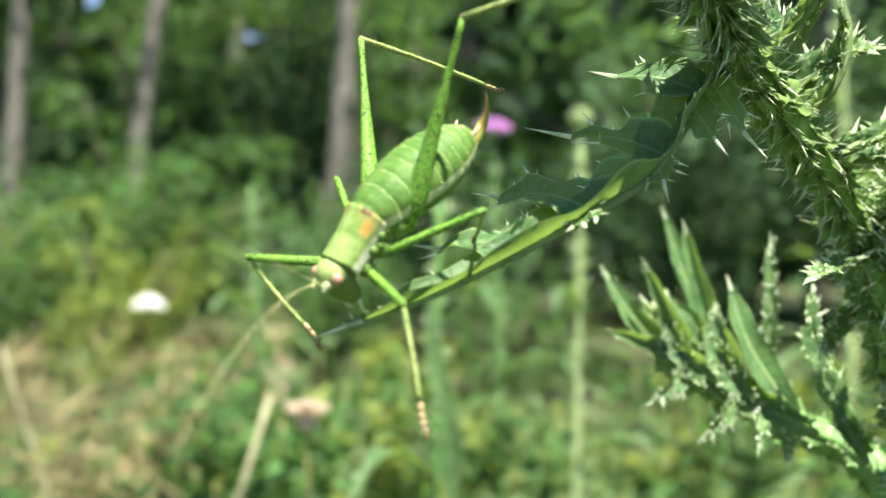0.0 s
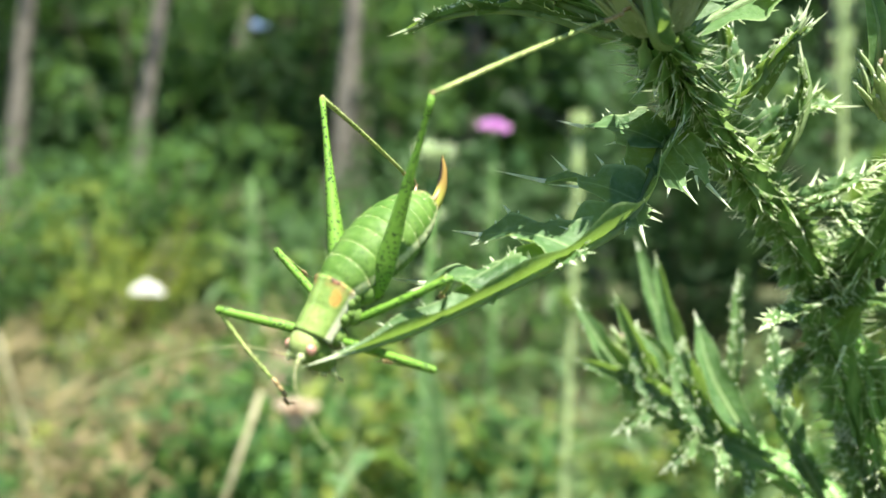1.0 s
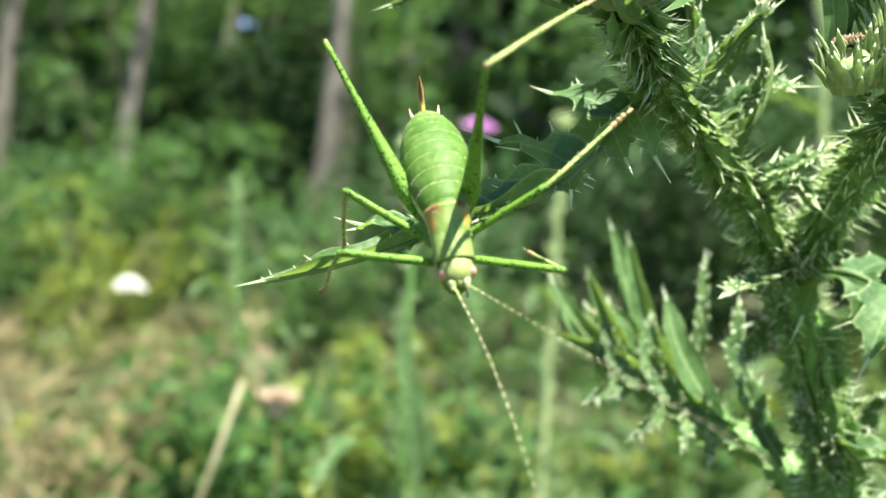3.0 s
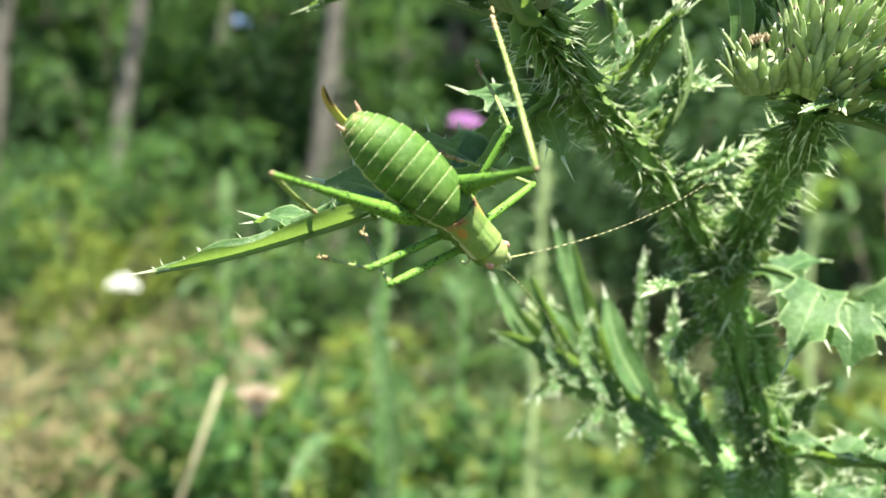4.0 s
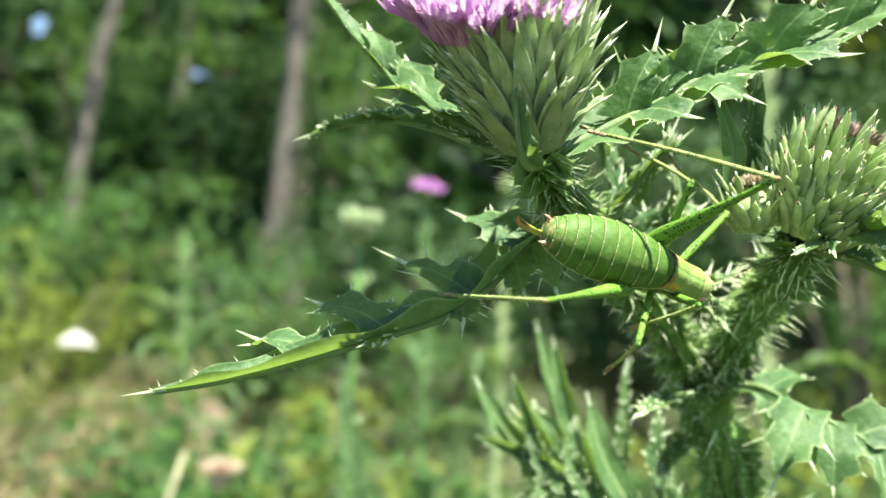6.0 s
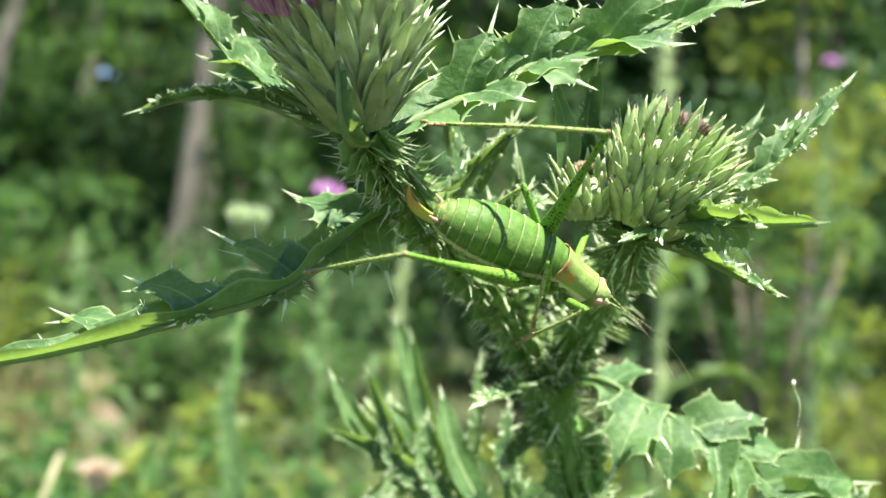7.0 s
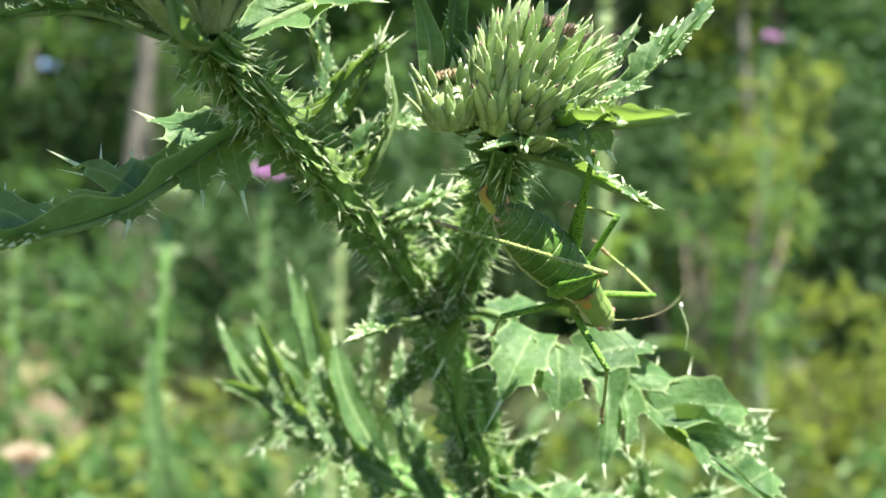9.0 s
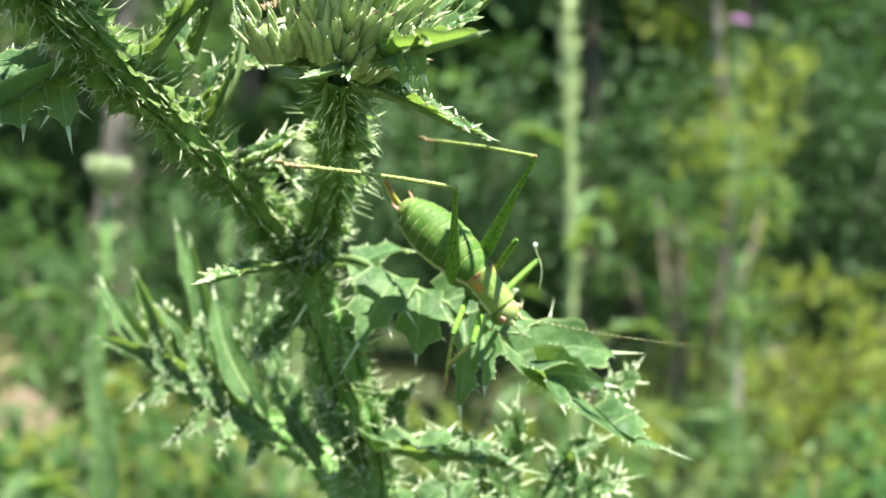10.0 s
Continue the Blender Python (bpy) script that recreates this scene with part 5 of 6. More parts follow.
for x, y, h, s, n, lf, mat, lab in (
    (-3.4, 7.9, 1.5, 1.1, 2600, 0.10, DARK_LEAF, "dark green shrub under the trees"),
    (-2.2, 8.2, 1.5, 1.0, 2400, 0.10, WOOD_LEAF, "green shrub under the trees"),
    (-0.9, 7.9, 1.4, 0.9, 2400, 0.09, DARK_LEAF, "dark green shrub under the trees"),
    (0.2, 7.6, 1.6, 1.0, 2600, 0.09, DARK_LEAF, "dark shrub under the trees"),
    (1.4, 6.6, 2.1, 1.0, 5200, 0.08, DARK_LEAF, "dark shrub under the trees"),
    (2.6, 5.9, 2.6, 1.1, 6200, 0.08, DARK_LEAF, "dense dark green shrub"),
    (3.6, 6.3, 3.0, 1.2, 6800, 0.08, DARK_LEAF, "dense dark green shrub"),
    (1.62, 3.6, 1.75, 0.36, 2200, 0.032, WOOD_LEAF, "pale green young shrub in the meadow"),
    (2.75, 4.6, 0.9, 0.5, 1300, 0.06, BRIGHT_LEAF, "yellow-green young shrub in the meadow"),
    (-3.1, 10.6, 3.6, 1.1, 2200, 0.11, WOOD_LEAF, "tall sunlit bush at the edge of the wood"),
    (-1.7, 10.4, 3.8, 1.0, 2600, 0.11, DARK_LEAF, "tall dark green bush at the edge of the wood"),
):
    shrub(lab, x, y, h, s, n, lf, mat)
for x, y, h, s, n, lf, mat, lab in (
    (-4.6, 10.8, 3.8, 1.2, 2600, 0.11, DARK_LEAF, "tall dark green bush at the edge of the wood"),
    (-0.3, 9.8, 3.4, 0.9, 2400, 0.11, WOOD_LEAF, "tall green bush at the edge of the wood"),
    (-2.4, 12.0, 4.6, 1.3, 3200, 0.13, WOOD_LEAF, "tall green bush at the edge of the wood"),
    (-5.2, 9.0, 1.6, 1.2, 2400, 0.10, DARK_LEAF, "dark green shrub under the trees"),
    (-2.75, 5.9, 1.15, 0.75, 1500, 0.065, WOOD_LEAF, "low sunlit bush at the edge of the meadow"),
    (-1.95, 6.3, 1.0, 0.7, 1500, 0.065, BRIGHT_LEAF, "low sunlit bush at the edge of the meadow"),
    (-0.75, 6.4, 1.05, 0.65, 1400, 0.065, WOOD_LEAF, "low sunlit bush at the edge of the meadow"),
    (-3.6, 6.5, 1.2, 0.8, 1500, 0.07, BRIGHT_LEAF, "low sunlit bush at the edge of the meadow"),
    (0.25, 6.0, 0.9, 0.6, 1300, 0.06, WOOD_LEAF, "low sunlit bush at the edge of the meadow"),
    (3.1, 4.9, 0.95, 0.55, 1300, 0.055, BRIGHT_LEAF, "yellow-green young shrub in the meadow"),
    (2.3, 5.0, 0.75, 0.5, 1200, 0.055, BRIGHT_LEAF, "yellow-green young shrub in the meadow"),
):
    shrub(lab, x, y, h, s, n, lf, mat)
count = 90000
wall = np.stack([gr.uniform(-22, 24, count), gr.uniform(15, 21, count), 10.5 * gr.uniform(0, 1, count) ** 1.5], 1)
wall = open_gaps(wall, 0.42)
far = new("far_woods", leaf_data("far_woods", wall, gr.uniform(0.4, 0.85, len(wall)), DARK_LEAF, 0.7))
tagged(far, "distant wood of dark green leaves", "woods", kind="stuff")
# added ring of leaves beside and behind the camera, never in view
ring_pos = []
for a in np.linspace(0, 2 * math.pi, 7000):
    rr = gr.uniform(17, 26)
    if math.sin(a) < 0.55:
        ring_pos.append((rr * math.cos(a), rr * math.sin(a), gr.uniform(0, 7)))
behind = new("unseen_woods", leaf_data("unseen_woods", np.array(ring_pos), gr.uniform(0.5, 1.0, len(ring_pos)), WOOD_LEAF, 0.7))
tagged(behind, "unseen woods added beside and behind the camera", "woods", kind="stuff")

# grass over the meadow
count = 14000
gx = gr.uniform(-6, 7, count)
gy = 0.75 + gr.uniform(0, 1, count) ** 1.3 * 8.5
gy[8000:] = gr.uniform(-6, 1.0, 6000)
gx[8000:] = np.where((gy[8000:] > -0.6) & (abs(gx[8000:]) < 0.7), 2.0 + gx[8000:], gx[8000:])
hh = gr.uniform(0.10, 0.34, count)
lean = gr.normal(size=(count, 2)) * 0.35
w = gr.uniform(0.0025, 0.006, count)
ang = gr.uniform(0, 6.28, count)
z0 = np.array([ground_height(a, b) for a, b in zip(gx, gy)])
side = np.stack([np.cos(ang) * w, np.sin(ang) * w, np.zeros(count)], 1)
b0 = np.stack([gx, gy, z0 - 0.01], 1)
mid = b0 + np.stack([lean[:, 0] * hh * 0.35, lean[:, 1] * hh * 0.35, hh * 0.6], 1)
tip = b0 + np.stack([lean[:, 0] * hh, lean[:, 1] * hh, hh], 1)
v = np.stack([b0 - side, b0 + side, mid + side * 0.7, mid - side * 0.7, tip], 1).reshape(-1, 3)
k = np.arange(count) * 5
faces = [f for i in k.tolist() for f in ((i, i + 1, i + 2, i + 3), (i + 3, i + 2, i + 4))]
me = bpy.data.meshes.new("meadow_grass")
me.from_pydata(v.tolist(), [], faces)
me.materials.append(GRASS)
tagged(new("meadow_grass", me), "tall loose meadow grass, green and straw", "grass", kind="stuff")


def weed(label, height, spread, count, leaf, mat, slim, low=0.15):
    """A meadow herb: a few stems with many small leaves."""
    ob = thing("meadow_herb", label, "plant", (0, 0, -3), "herbs of the meadow")
    stems, pos = Mesh(), []
    for k in range(7):
        a = k * 2.4
        q = Vector((math.cos(a) * spread * rnd.uniform(0.1, 1), math.sin(a) * spread * rnd.uniform(0.1, 1), height * rnd.uniform(0.6, 1.0)))
        line = curve([(0.01 * math.cos(a), 0.01 * math.sin(a), 0), q * 0.5 + Vector((0, 0, 0.08 * height)), q], 7)
        stems.tube(line, [0.0032 - 0.0003 * i for i in range(7)], 5)
        for c in range(count // 7):
            u = rnd.uniform(low, 1.0) * 6
            i = min(5, int(u))
            pos.append(tuple(line[i].lerp(line[i + 1], u - i) + jitter(0.015)))
    part("stem_clump", stems, GRASS, ob, "thin green stems", stuff=True)
    part("foliage", leaf_data("leaves", np.array(pos), gr.uniform(0.6, 1.3, len(pos)) * leaf, mat, slim), None, ob, "many small leaves", stuff=True)
    return ob


kinds = [weed("yellow-green leafy meadow herb", 0.56, 0.22, 120, 0.085, BRIGHT_LEAF, 0.38), weed("grey-green feathery meadow herb", 0.72, 0.19, 270, 0.058, SAGE_LEAF, 0.28),
         weed("green bushy meadow herb", 0.52, 0.26, 150, 0.085, WOOD_LEAF, 0.38), weed("pale narrow-leaved meadow herb", 0.80, 0.16, 220, 0.085, SAGE_LEAF, 0.16),
         weed("dry straw-coloured grass tuft", 0.50, 0.16, 130, 0.080, STRAW_LEAF, 0.10), weed("bright green meadow herb", 0.48, 0.22, 130, 0.075, BRIGHT_LEAF, 0.34)]
tall = (0.56, 0.72, 0.52, 0.80, 0.50, 0.48)
spots = []
meadow_rnd = random.Random(3)
for k in range(200):
    y = 1.5 + 5.4 * meadow_rnd.random() ** 1.15
    x = (meadow_rnd.uniform(-0.62, 0.80) + 0.02) * (y + 0.4)
    if y < 1.6 and abs(x - 0.15) < 0.12:
        continue
    spots.append((x, y))
for i, (x, y) in enumerate(spots):
    m = Matrix.Translation((x, y, ground_height(x, y) - 0.01)) @ Matrix.Rotation(meadow_rnd.uniform(0, 6.28), 4, "Z")
    src = kinds[meadow_rnd.choice((4, 4, 4, 0, 5, 1, 4, 2) if x < -0.36 * y else (0, 0, 5, 2, 2, 1, 4, 3)) if x < -0.22 * y else meadow_rnd.choice((0, 0, 5, 5, 2, 2, 1) if x > 0.3 * y else (1, 1, 2, 2, 2, 3, 3, 2, 5, 0))]
    sc = min(1.15, meadow_rnd.uniform(0.5, 0.98) * (1.02 - 0.112 * y) / tall[kinds.index(src)])
    m = m @ Matrix.Diagonal((sc, sc, sc, 1))
    if i < 6:
        kinds[i].matrix_basis = m
    else:
        copy_thing(src, m)
# taller herbs near the thistle: dry on one side, leafy and bright on the other
near_kinds = [weed("herb with many small yellow-green leaves", 0.85, 0.20, 420, 0.042, BRIGHT_LEAF, 0.42, 0.5), weed("herb with small grey-green leaves", 0.85, 0.18, 420, 0.036, SAGE_LEAF, 0.34, 0.5),
              weed("herb with small dark green leaves", 0.85, 0.20, 420, 0.045, WOOD_LEAF, 0.42, 0.5), weed("tuft of dry brownish stems and leaves", 0.85, 0.20, 300, 0.050, STRAW_LEAF, 0.16, 0.4)]
for k in range(100):
    y = meadow_rnd.uniform(0.95, 2.6)
    x = meadow_rnd.uniform(-0.55, 0.72) * y
    top = 1.02 - y * math.tan(radians(meadow_rnd.uniform(5.0, 13.0)))
    pick = meadow_rnd.choice((3, 3, 2, 1, 3) if x < -0.22 * y else (2, 0, 1, 2, 1) if x < 0.08 * y else (1, 0, 1, 2, 1))
    sc = top / 0.85
    m = Matrix.Translation((x, y, ground_height(x, y) - 0.01)) @ Matrix.Rotation(meadow_rnd.uniform(0, 6.28), 4, "Z") @ Matrix.Diagonal((sc, sc, sc, 1))
    if k < 4:
        near_kinds[k].matrix_basis = m
    else:
        copy_thing(near_kinds[pick], m)


def stalk(parent, pts, r, mat, name="stalk"):
    m = Mesh()
    line = curve(pts, 16)
    m.tube(line, [r * (1 - 0.5 * i / 15) for i in range(16)], 7)
    return part(name, m, mat, parent)


# a white umbel, a faded flower on a dry stalk, straws and the other thistles
umbel = thing("white_umbel_flower", "white lacy umbel flower on a thin stalk in the meadow", "flower", (-0.968, 3.46, 0))
stalk(umbel, [(0, 0, -0.02), (0.02, 0, 0.35), (0, 0, 0.70)], 0.004, GRASS)
m = Mesh()
for k in range(90):
    q, a = math.sqrt((k + 0.5) / 90), k * 2.4
    m.ball((math.cos(a) * q * 0.05, math.sin(a) * q * 0.05, 0.70 + 0.035 * (1 - q * q) + rnd.uniform(-0.004, 0.004)), (0.006, 0.006, 0.004), 0, 4, 6)
part("umbel", m, WHITE, umbel, "flat white flower cluster", stuff=True)
faded = thing("faded_thistle", "faded pinkish thistle flower on a thin stalk", "flower", (-0.087, 0.722, 0))
stalk(faded, [(0.03, 0.03, -0.02), (0.015, 0.01, 0.5), (0, 0, 0.868)], 0.0024, GRASS)
m = Mesh()
for k in range(110):
    q, a = math.sqrt((k + 0.5) / 110), k * 2.4
    m.spine(Vector((math.cos(a) * q * 0.007, math.sin(a) * q * 0.007, 0.878)), (math.cos(a) * q, math.sin(a) * q, 1.0 - 0.5 * q), 0.013 * rnd.uniform(0.8, 1.1), 0.0012)
m.ball((0, 0, 0.874), (0.007, 0.007, 0.008), 0, 8, 10)
part("faded_head", m, DRY_PINK, faded, "faded pink dry flower head", smooth=False, stuff=True)
for x, y, dx, z in ((-0.107, 0.70, 0.16, 0.895), (-0.49, 1.2, -0.16, 0.86)):
    s = thing("dry_straw", "dry straw-coloured grass stem leaning in the meadow", "grass", (x - dx, y, 0), "dry straws")
    stalk(s, [(0, 0, -0.02), (dx * 0.22, 0, z * 0.5), (dx, 0, z)], 0.0042, STRAW)


def far_thistle(x, y, head_z, kind, label, bend=0.0, leafy=12, size=1.0, r=0.005):
    ob = thing("thistle", label, "thistle", (x, y, 0), "thistles in the meadow")
    m = Mesh()
    line = curve([(bend, 0, -0.02), (bend * 0.5, 0.01, head_z * 0.5), (0, 0, head_z - 0.02)], 30)
    m.tube(line, [r * (1 - 0.45 * i / 29) for i in range(30)], 8)
    pale = kind == "bud"
    part("main_stem", m, PALE_BRACT if pale else STEM, ob, "pale green spiny stem" if pale else "green spiny stem")
    frill, thorn = Mesh(), Mesh()
    for k in range(int(head_z * 260)):
        u = rnd.uniform(0.2, 0.99) * 29
        i = min(28, int(u))
        p = line[i].lerp(line[i + 1], u - i)
        a = rnd.uniform(0, 6.28)
        out = Vector((math.cos(a), math.sin(a), rnd.uniform(-0.1, 0.6)))
        q = rnd.uniform(0.004, 0.012) * size
        frill.grid([[p + Vector((0, 0, -q * 0.6)), p + Vector((0, 0, q * 0.6))], [p + out * q, p + out * q + Vector((0, 0, q * 0.2))]], [[0.9, 0.9], [1, 1]])
        thorn.spine(p + out * q * 0.9, out, q * 0.9, 0.0003)
    part("wing_frill", frill, PALE_BRACT if pale else WING, ob, stuff=True)
    part("spine_cover", thorn, SPINE, ob, smooth=False, stuff=True)
    for k in range(leafy):
        z = head_z * (0.35 + 0.55 * k / leafy)
        a = k * 2.4 + x
        p = line[min(29, int(29 * z / head_z))]
        d = Vector((math.cos(a), math.sin(a), 0))
        L = rnd.uniform(0.07, 0.13) * size
        thistle_leaf(ob, [p, p + d * L * 0.4 + Vector((0, 0, 0.25 * L)), p + d * L * 0.75 + Vector((0, 0, 0.28 * L)), p + d * L + Vector((0, 0, 0.1 * L))], 0.014 * size, 4, (0, 0, 1), 0.008, 0.35, 0.4, fine=False)
    if kind == "leafy":
        thistle_leaf(ob, [(0.012, -0.012, 0.850), (0.0072, -0.014, 0.9024), (0.0008, -0.012, 0.9297), (-0.004, -0.008, 0.9680)], 0.0085, 4, (0.1, -1, 0.1), 0.004, 0.25, 0.15, fine=False, deep=0.15, label="broad dark green leaf on the stalk")
    top = line[-1]
    if kind == "flower":
        flower_head(ob, top, (0.1, -0.2, 1), 0.0090, 0.014, wide, "flower_head", "lilac flower head", 150, 0.8, 0.013, 4, (10, 12, 13, 13))
    elif kind == "leafy":
        flower_head(ob, top, (0, -0.2, 1), 0.0090, 0.014, wide, "flower_bud", "pale green bud with spreading bracts", 0, rows=6)
    elif kind == "bud":
        bud_head(ob, top, (0, -0.2, 1), 0.0095, 0.020, small, "flower_bud", "pale green bud", 6, (9, 11, 12, 11, 9, 7), 20, PALE_BRACT)
    return ob


far_thistle(0.0, 0.605, 1.055, "leafy", "thin thistle with a pale bud in the meadow", 0.003, 8, 0.7, 0.0035)
far_thistle(0.051, 1.376, 1.125, "flower", "thistle with a lilac flower in the meadow", 0.05, 7)
far_thistle(1.094, 2.2, 1.555, "flower", "tall thistle with a lilac flower in the meadow", 0.05, 9, 1.3)
far_thistle(0.510, 1.50, 1.42, "bud", "tall pale spiny thistle stalk in the meadow", 0.09, 10, 1.5, 0.0085)
far_thistle(-0.33, 1.80, 1.07, "none", "leafy grey-green thistle shoot in the meadow", 0.05, 18, 1.45)
far_thistle(0.13, 1.10, 1.12, "bud", "thistle stalk in the meadow", 0.01, 8, 0.9)


def motions():
    walk(cricket, [
        (0, pose(0.0014, 0.12727, 1.01132, -20.9, 57.0, -150.0)),
        (0.5, pose(0.0041, 0.11628, 1.01059, -12.3, 54.8, -137.9)),
        (1, pose(0.00274, 0.12364, 1.00984, -10.2, 59.5, -138.3)),
        (1.5, pose(0.0035, 0.12179, 1.00997, -1.3, 54.8, -128.9)),
        (2, pose(0.00991, 0.11382, 1.00822, 7.5, 63.1, -94.6)),
        (2.5, pose(0.01315, 0.11622, 1.01107, 9.0, 59.5, -88.4)),
        (4, pose(0.03281, 0.12523, 1.01518, 90.0, 40.5, 34.5)),
        (4.5, pose(0.03826, 0.12893, 1.01647, 104.8, 19.7, 52.0)),
        (5, pose(0.04619, 0.12741, 1.02183, 89.9, 8.5, 49.7)),
        (6.5, pose(0.06511, 0.13692, 1.02876, 82.8, 20.9, 26.4)),
        (7, pose(0.06928, 0.13222, 1.02757, 65.0, 27.8, 23.9)),
        (7.5, pose(0.0741, 0.13777, 1.02511, 62.0, 34.9, 37.7)),
        (8, pose(0.08253, 0.13999, 1.02636, 82.0, 21.9, 24.0)),
        (8.5, pose(0.09283, 0.14509, 1.01954, 105.3, 27.9, 32.5)),
        (9, pose(0.09902, 0.1528, 1.01356, 97.3, 35.6, 42.3)),
        (9.5, pose(0.10397, 0.16642, 1.01193, 68.6, 48.9, -18.9)),
        (10, pose(0.11077, 0.16512, 1.00608, 65.3, 50.2, -9.5)),
    ])
    walk(limbs['hind_l'][0], [
        (0, pose(-0.0012, 0.003, -0.0036, -71.1, -29.1, 173.3)),
        (0.5, pose(-0.0012, 0.003, -0.0036, 5.0, -44.4, 153.9)),
        (1, pose(-0.0012, 0.003, -0.0036, -2.7, -30.9, 163.8)),
        (1.5, pose(-0.0012, 0.003, -0.0036, -1.9, -37.6, 154.2)),
        (2, pose(-0.0012, 0.003, -0.0036, -5.9, -54.4, 150.8)),
        (2.5, pose(-0.0012, 0.003, -0.0036, -8.3, -68.1, 151.6)),
        (4, pose(-0.0012, 0.003, -0.0036, -75.7, -76.4, -161.7)),
        (4.5, pose(-0.0012, 0.003, -0.0036, -25.2, -73.9, 145.3)),
        (5, pose(-0.0012, 0.003, -0.0036, -32.6, -75.9, 149.8)),
        (6.5, pose(-0.0012, 0.003, -0.0036, 20.1, -69.6, 123.4)),
        (7, pose(-0.0012, 0.003, -0.0036, -20.1, -64.1, 174.9)),
        (7.5, pose(-0.0012, 0.003, -0.0036, -31.9, -47.5, -174.0)),
        (8, pose(-0.0012, 0.003, -0.0036, -7.6, -67.5, 160.8)),
        (8.5, pose(-0.0012, 0.003, -0.0036, 17.6, -41.2, 155.4)),
        (9, pose(-0.0012, 0.003, -0.0036, 5.3, -29.2, 168.1)),
        (9.5, pose(-0.0012, 0.003, -0.0036, 54.2, -64.7, 103.2)),
        (10, pose(-0.0012, 0.003, -0.0036, 23.9, -64.3, 139.0)),
    ])
    walk(limbs['hind_l'][1], [
        (0, pose(0.025, 0, 0, 0.0, 60.7, 0.0)),
        (0.5, pose(0.025, 0, 0, 0.0, 72.4, 0.0)),
        (1, pose(0.025, 0, 0, 0.0, 61.2, 0.0)),
        (1.5, pose(0.025, 0, 0, 0.0, 63.8, 0.0)),
        (2, pose(0.025, 0, 0, 0.0, 81.6, 0.0)),
        (2.5, pose(0.025, 0, 0, 180.0, 84.4, 180.0)),
        (4, pose(0.025, 0, 0, 180.0, 49.5, 180.0)),
        (4.5, pose(0.025, 0, 0, 180.0, 44.2, 180.0)),
        (5, pose(0.025, 0, 0, 180.0, 38.6, 180.0)),
        (6.5, pose(0.025, 0, 0, 180.0, 39.8, 180.0)),
        (7, pose(0.025, 0, 0, 180.0, 49.9, 180.0)),
        (7.5, pose(0.025, 0, 0, 180.0, 62.9, 180.0)),
        (8, pose(0.025, 0, 0, 180.0, 52.2, 180.0)),
        (8.5, pose(0.025, 0, 0, 180.0, 58.3, 180.0)),
        (9, pose(0.025, 0, 0, 180.0, 77.4, 180.0)),
        (9.5, pose(0.025, 0, 0, 180.0, 25.1, 180.0)),
        (10, pose(0.025, 0, 0, 180.0, 51.7, 180.0)),
    ])
    walk(limbs['hind_r'][0], [
        (0, pose(-0.0012, -0.003, -0.0036, -11.7, -14.5, -148.5)),
        (0.5, pose(-0.0012, -0.003, -0.0036, 6.2, -20.6, -150.1)),
        (1, pose(-0.0012, -0.003, -0.0036, 8.6, -21.3, -155.3)),
        (1.5, pose(-0.0012, -0.003, -0.0036, 5.1, -24.1, -157.8)),
        (2, pose(-0.0012, -0.003, -0.0036, -11.9, -12.3, -162.3)),
        (2.5, pose(-0.0012, -0.003, -0.0036, -13.0, -18.0, -162.0)),
        (4, pose(-0.0012, -0.003, -0.0036, 3.7, -12.2, -150.7)),
        (4.5, pose(-0.0012, -0.003, -0.0036, 11.6, -21.8, -155.9)),
        (5, pose(-0.0012, -0.003, -0.0036, -0.7, -13.5, -158.5)),
        (6.5, pose(-0.0012, -0.003, -0.0036, -0.6, -20.1, -157.1)),
        (7, pose(-0.0012, -0.003, -0.0036, -16.4, -7.6, -152.0)),
        (7.5, pose(-0.0012, -0.003, -0.0036, -34.1, -12.3, -150.7)),
        (8, pose(-0.0012, -0.003, -0.0036, 16.1, -27.7, -156.9)),
        (8.5, pose(-0.0012, -0.003, -0.0036, 18.5, -32.1, -171.1)),
        (9, pose(-0.0012, -0.003, -0.0036, -6.4, -50.8, -164.4)),
        (9.5, pose(-0.0012, -0.003, -0.0036, 102.2, -77.0, 109.3)),
        (10, pose(-0.0012, -0.003, -0.0036, 63.3, -62.5, -176.4)),
    ])
    walk(limbs['hind_r'][1], [
        (0, pose(0.025, 0, 0, 0.0, 84.1, 0.0)),
        (0.5, pose(0.025, 0, 0, 180.0, 89.5, 180.0)),
        (1, pose(0.025, 0, 0, 180.0, 82.8, 180.0)),
        (1.5, pose(0.025, 0, 0, 180.0, 82.5, 180.0)),
        (2, pose(0.025, 0, 0, 180.0, 81.5, 180.0)),
        (2.5, pose(0.025, 0, 0, 180.0, 80.5, 180.0)),
        (4, pose(0.025, 0, 0, 180.0, 38.8, 180.0)),
        (4.5, pose(0.025, 0, 0, 180.0, 33.9, 180.0)),
        (5, pose(0.025, 0, 0, 180.0, 53.3, 180.0)),
        (6.5, pose(0.025, 0, 0, 180.0, 64.0, 180.0)),
        (7, pose(0.025, 0, 0, 180.0, 70.6, 180.0)),
        (7.5, pose(0.025, 0, 0, 180.0, 50.0, 180.0)),
        (8, pose(0.025, 0, 0, 180.0, 37.1, 180.0)),
        (8.5, pose(0.025, 0, 0, 180.0, 52.2, 180.0)),
        (9, pose(0.025, 0, 0, 180.0, 44.0, 180.0)),
        (9.5, pose(0.025, 0, 0, 180.0, 59.5, 180.0)),
        (10, pose(0.025, 0, 0, 0.0, 57.8, 0.0)),
    ])
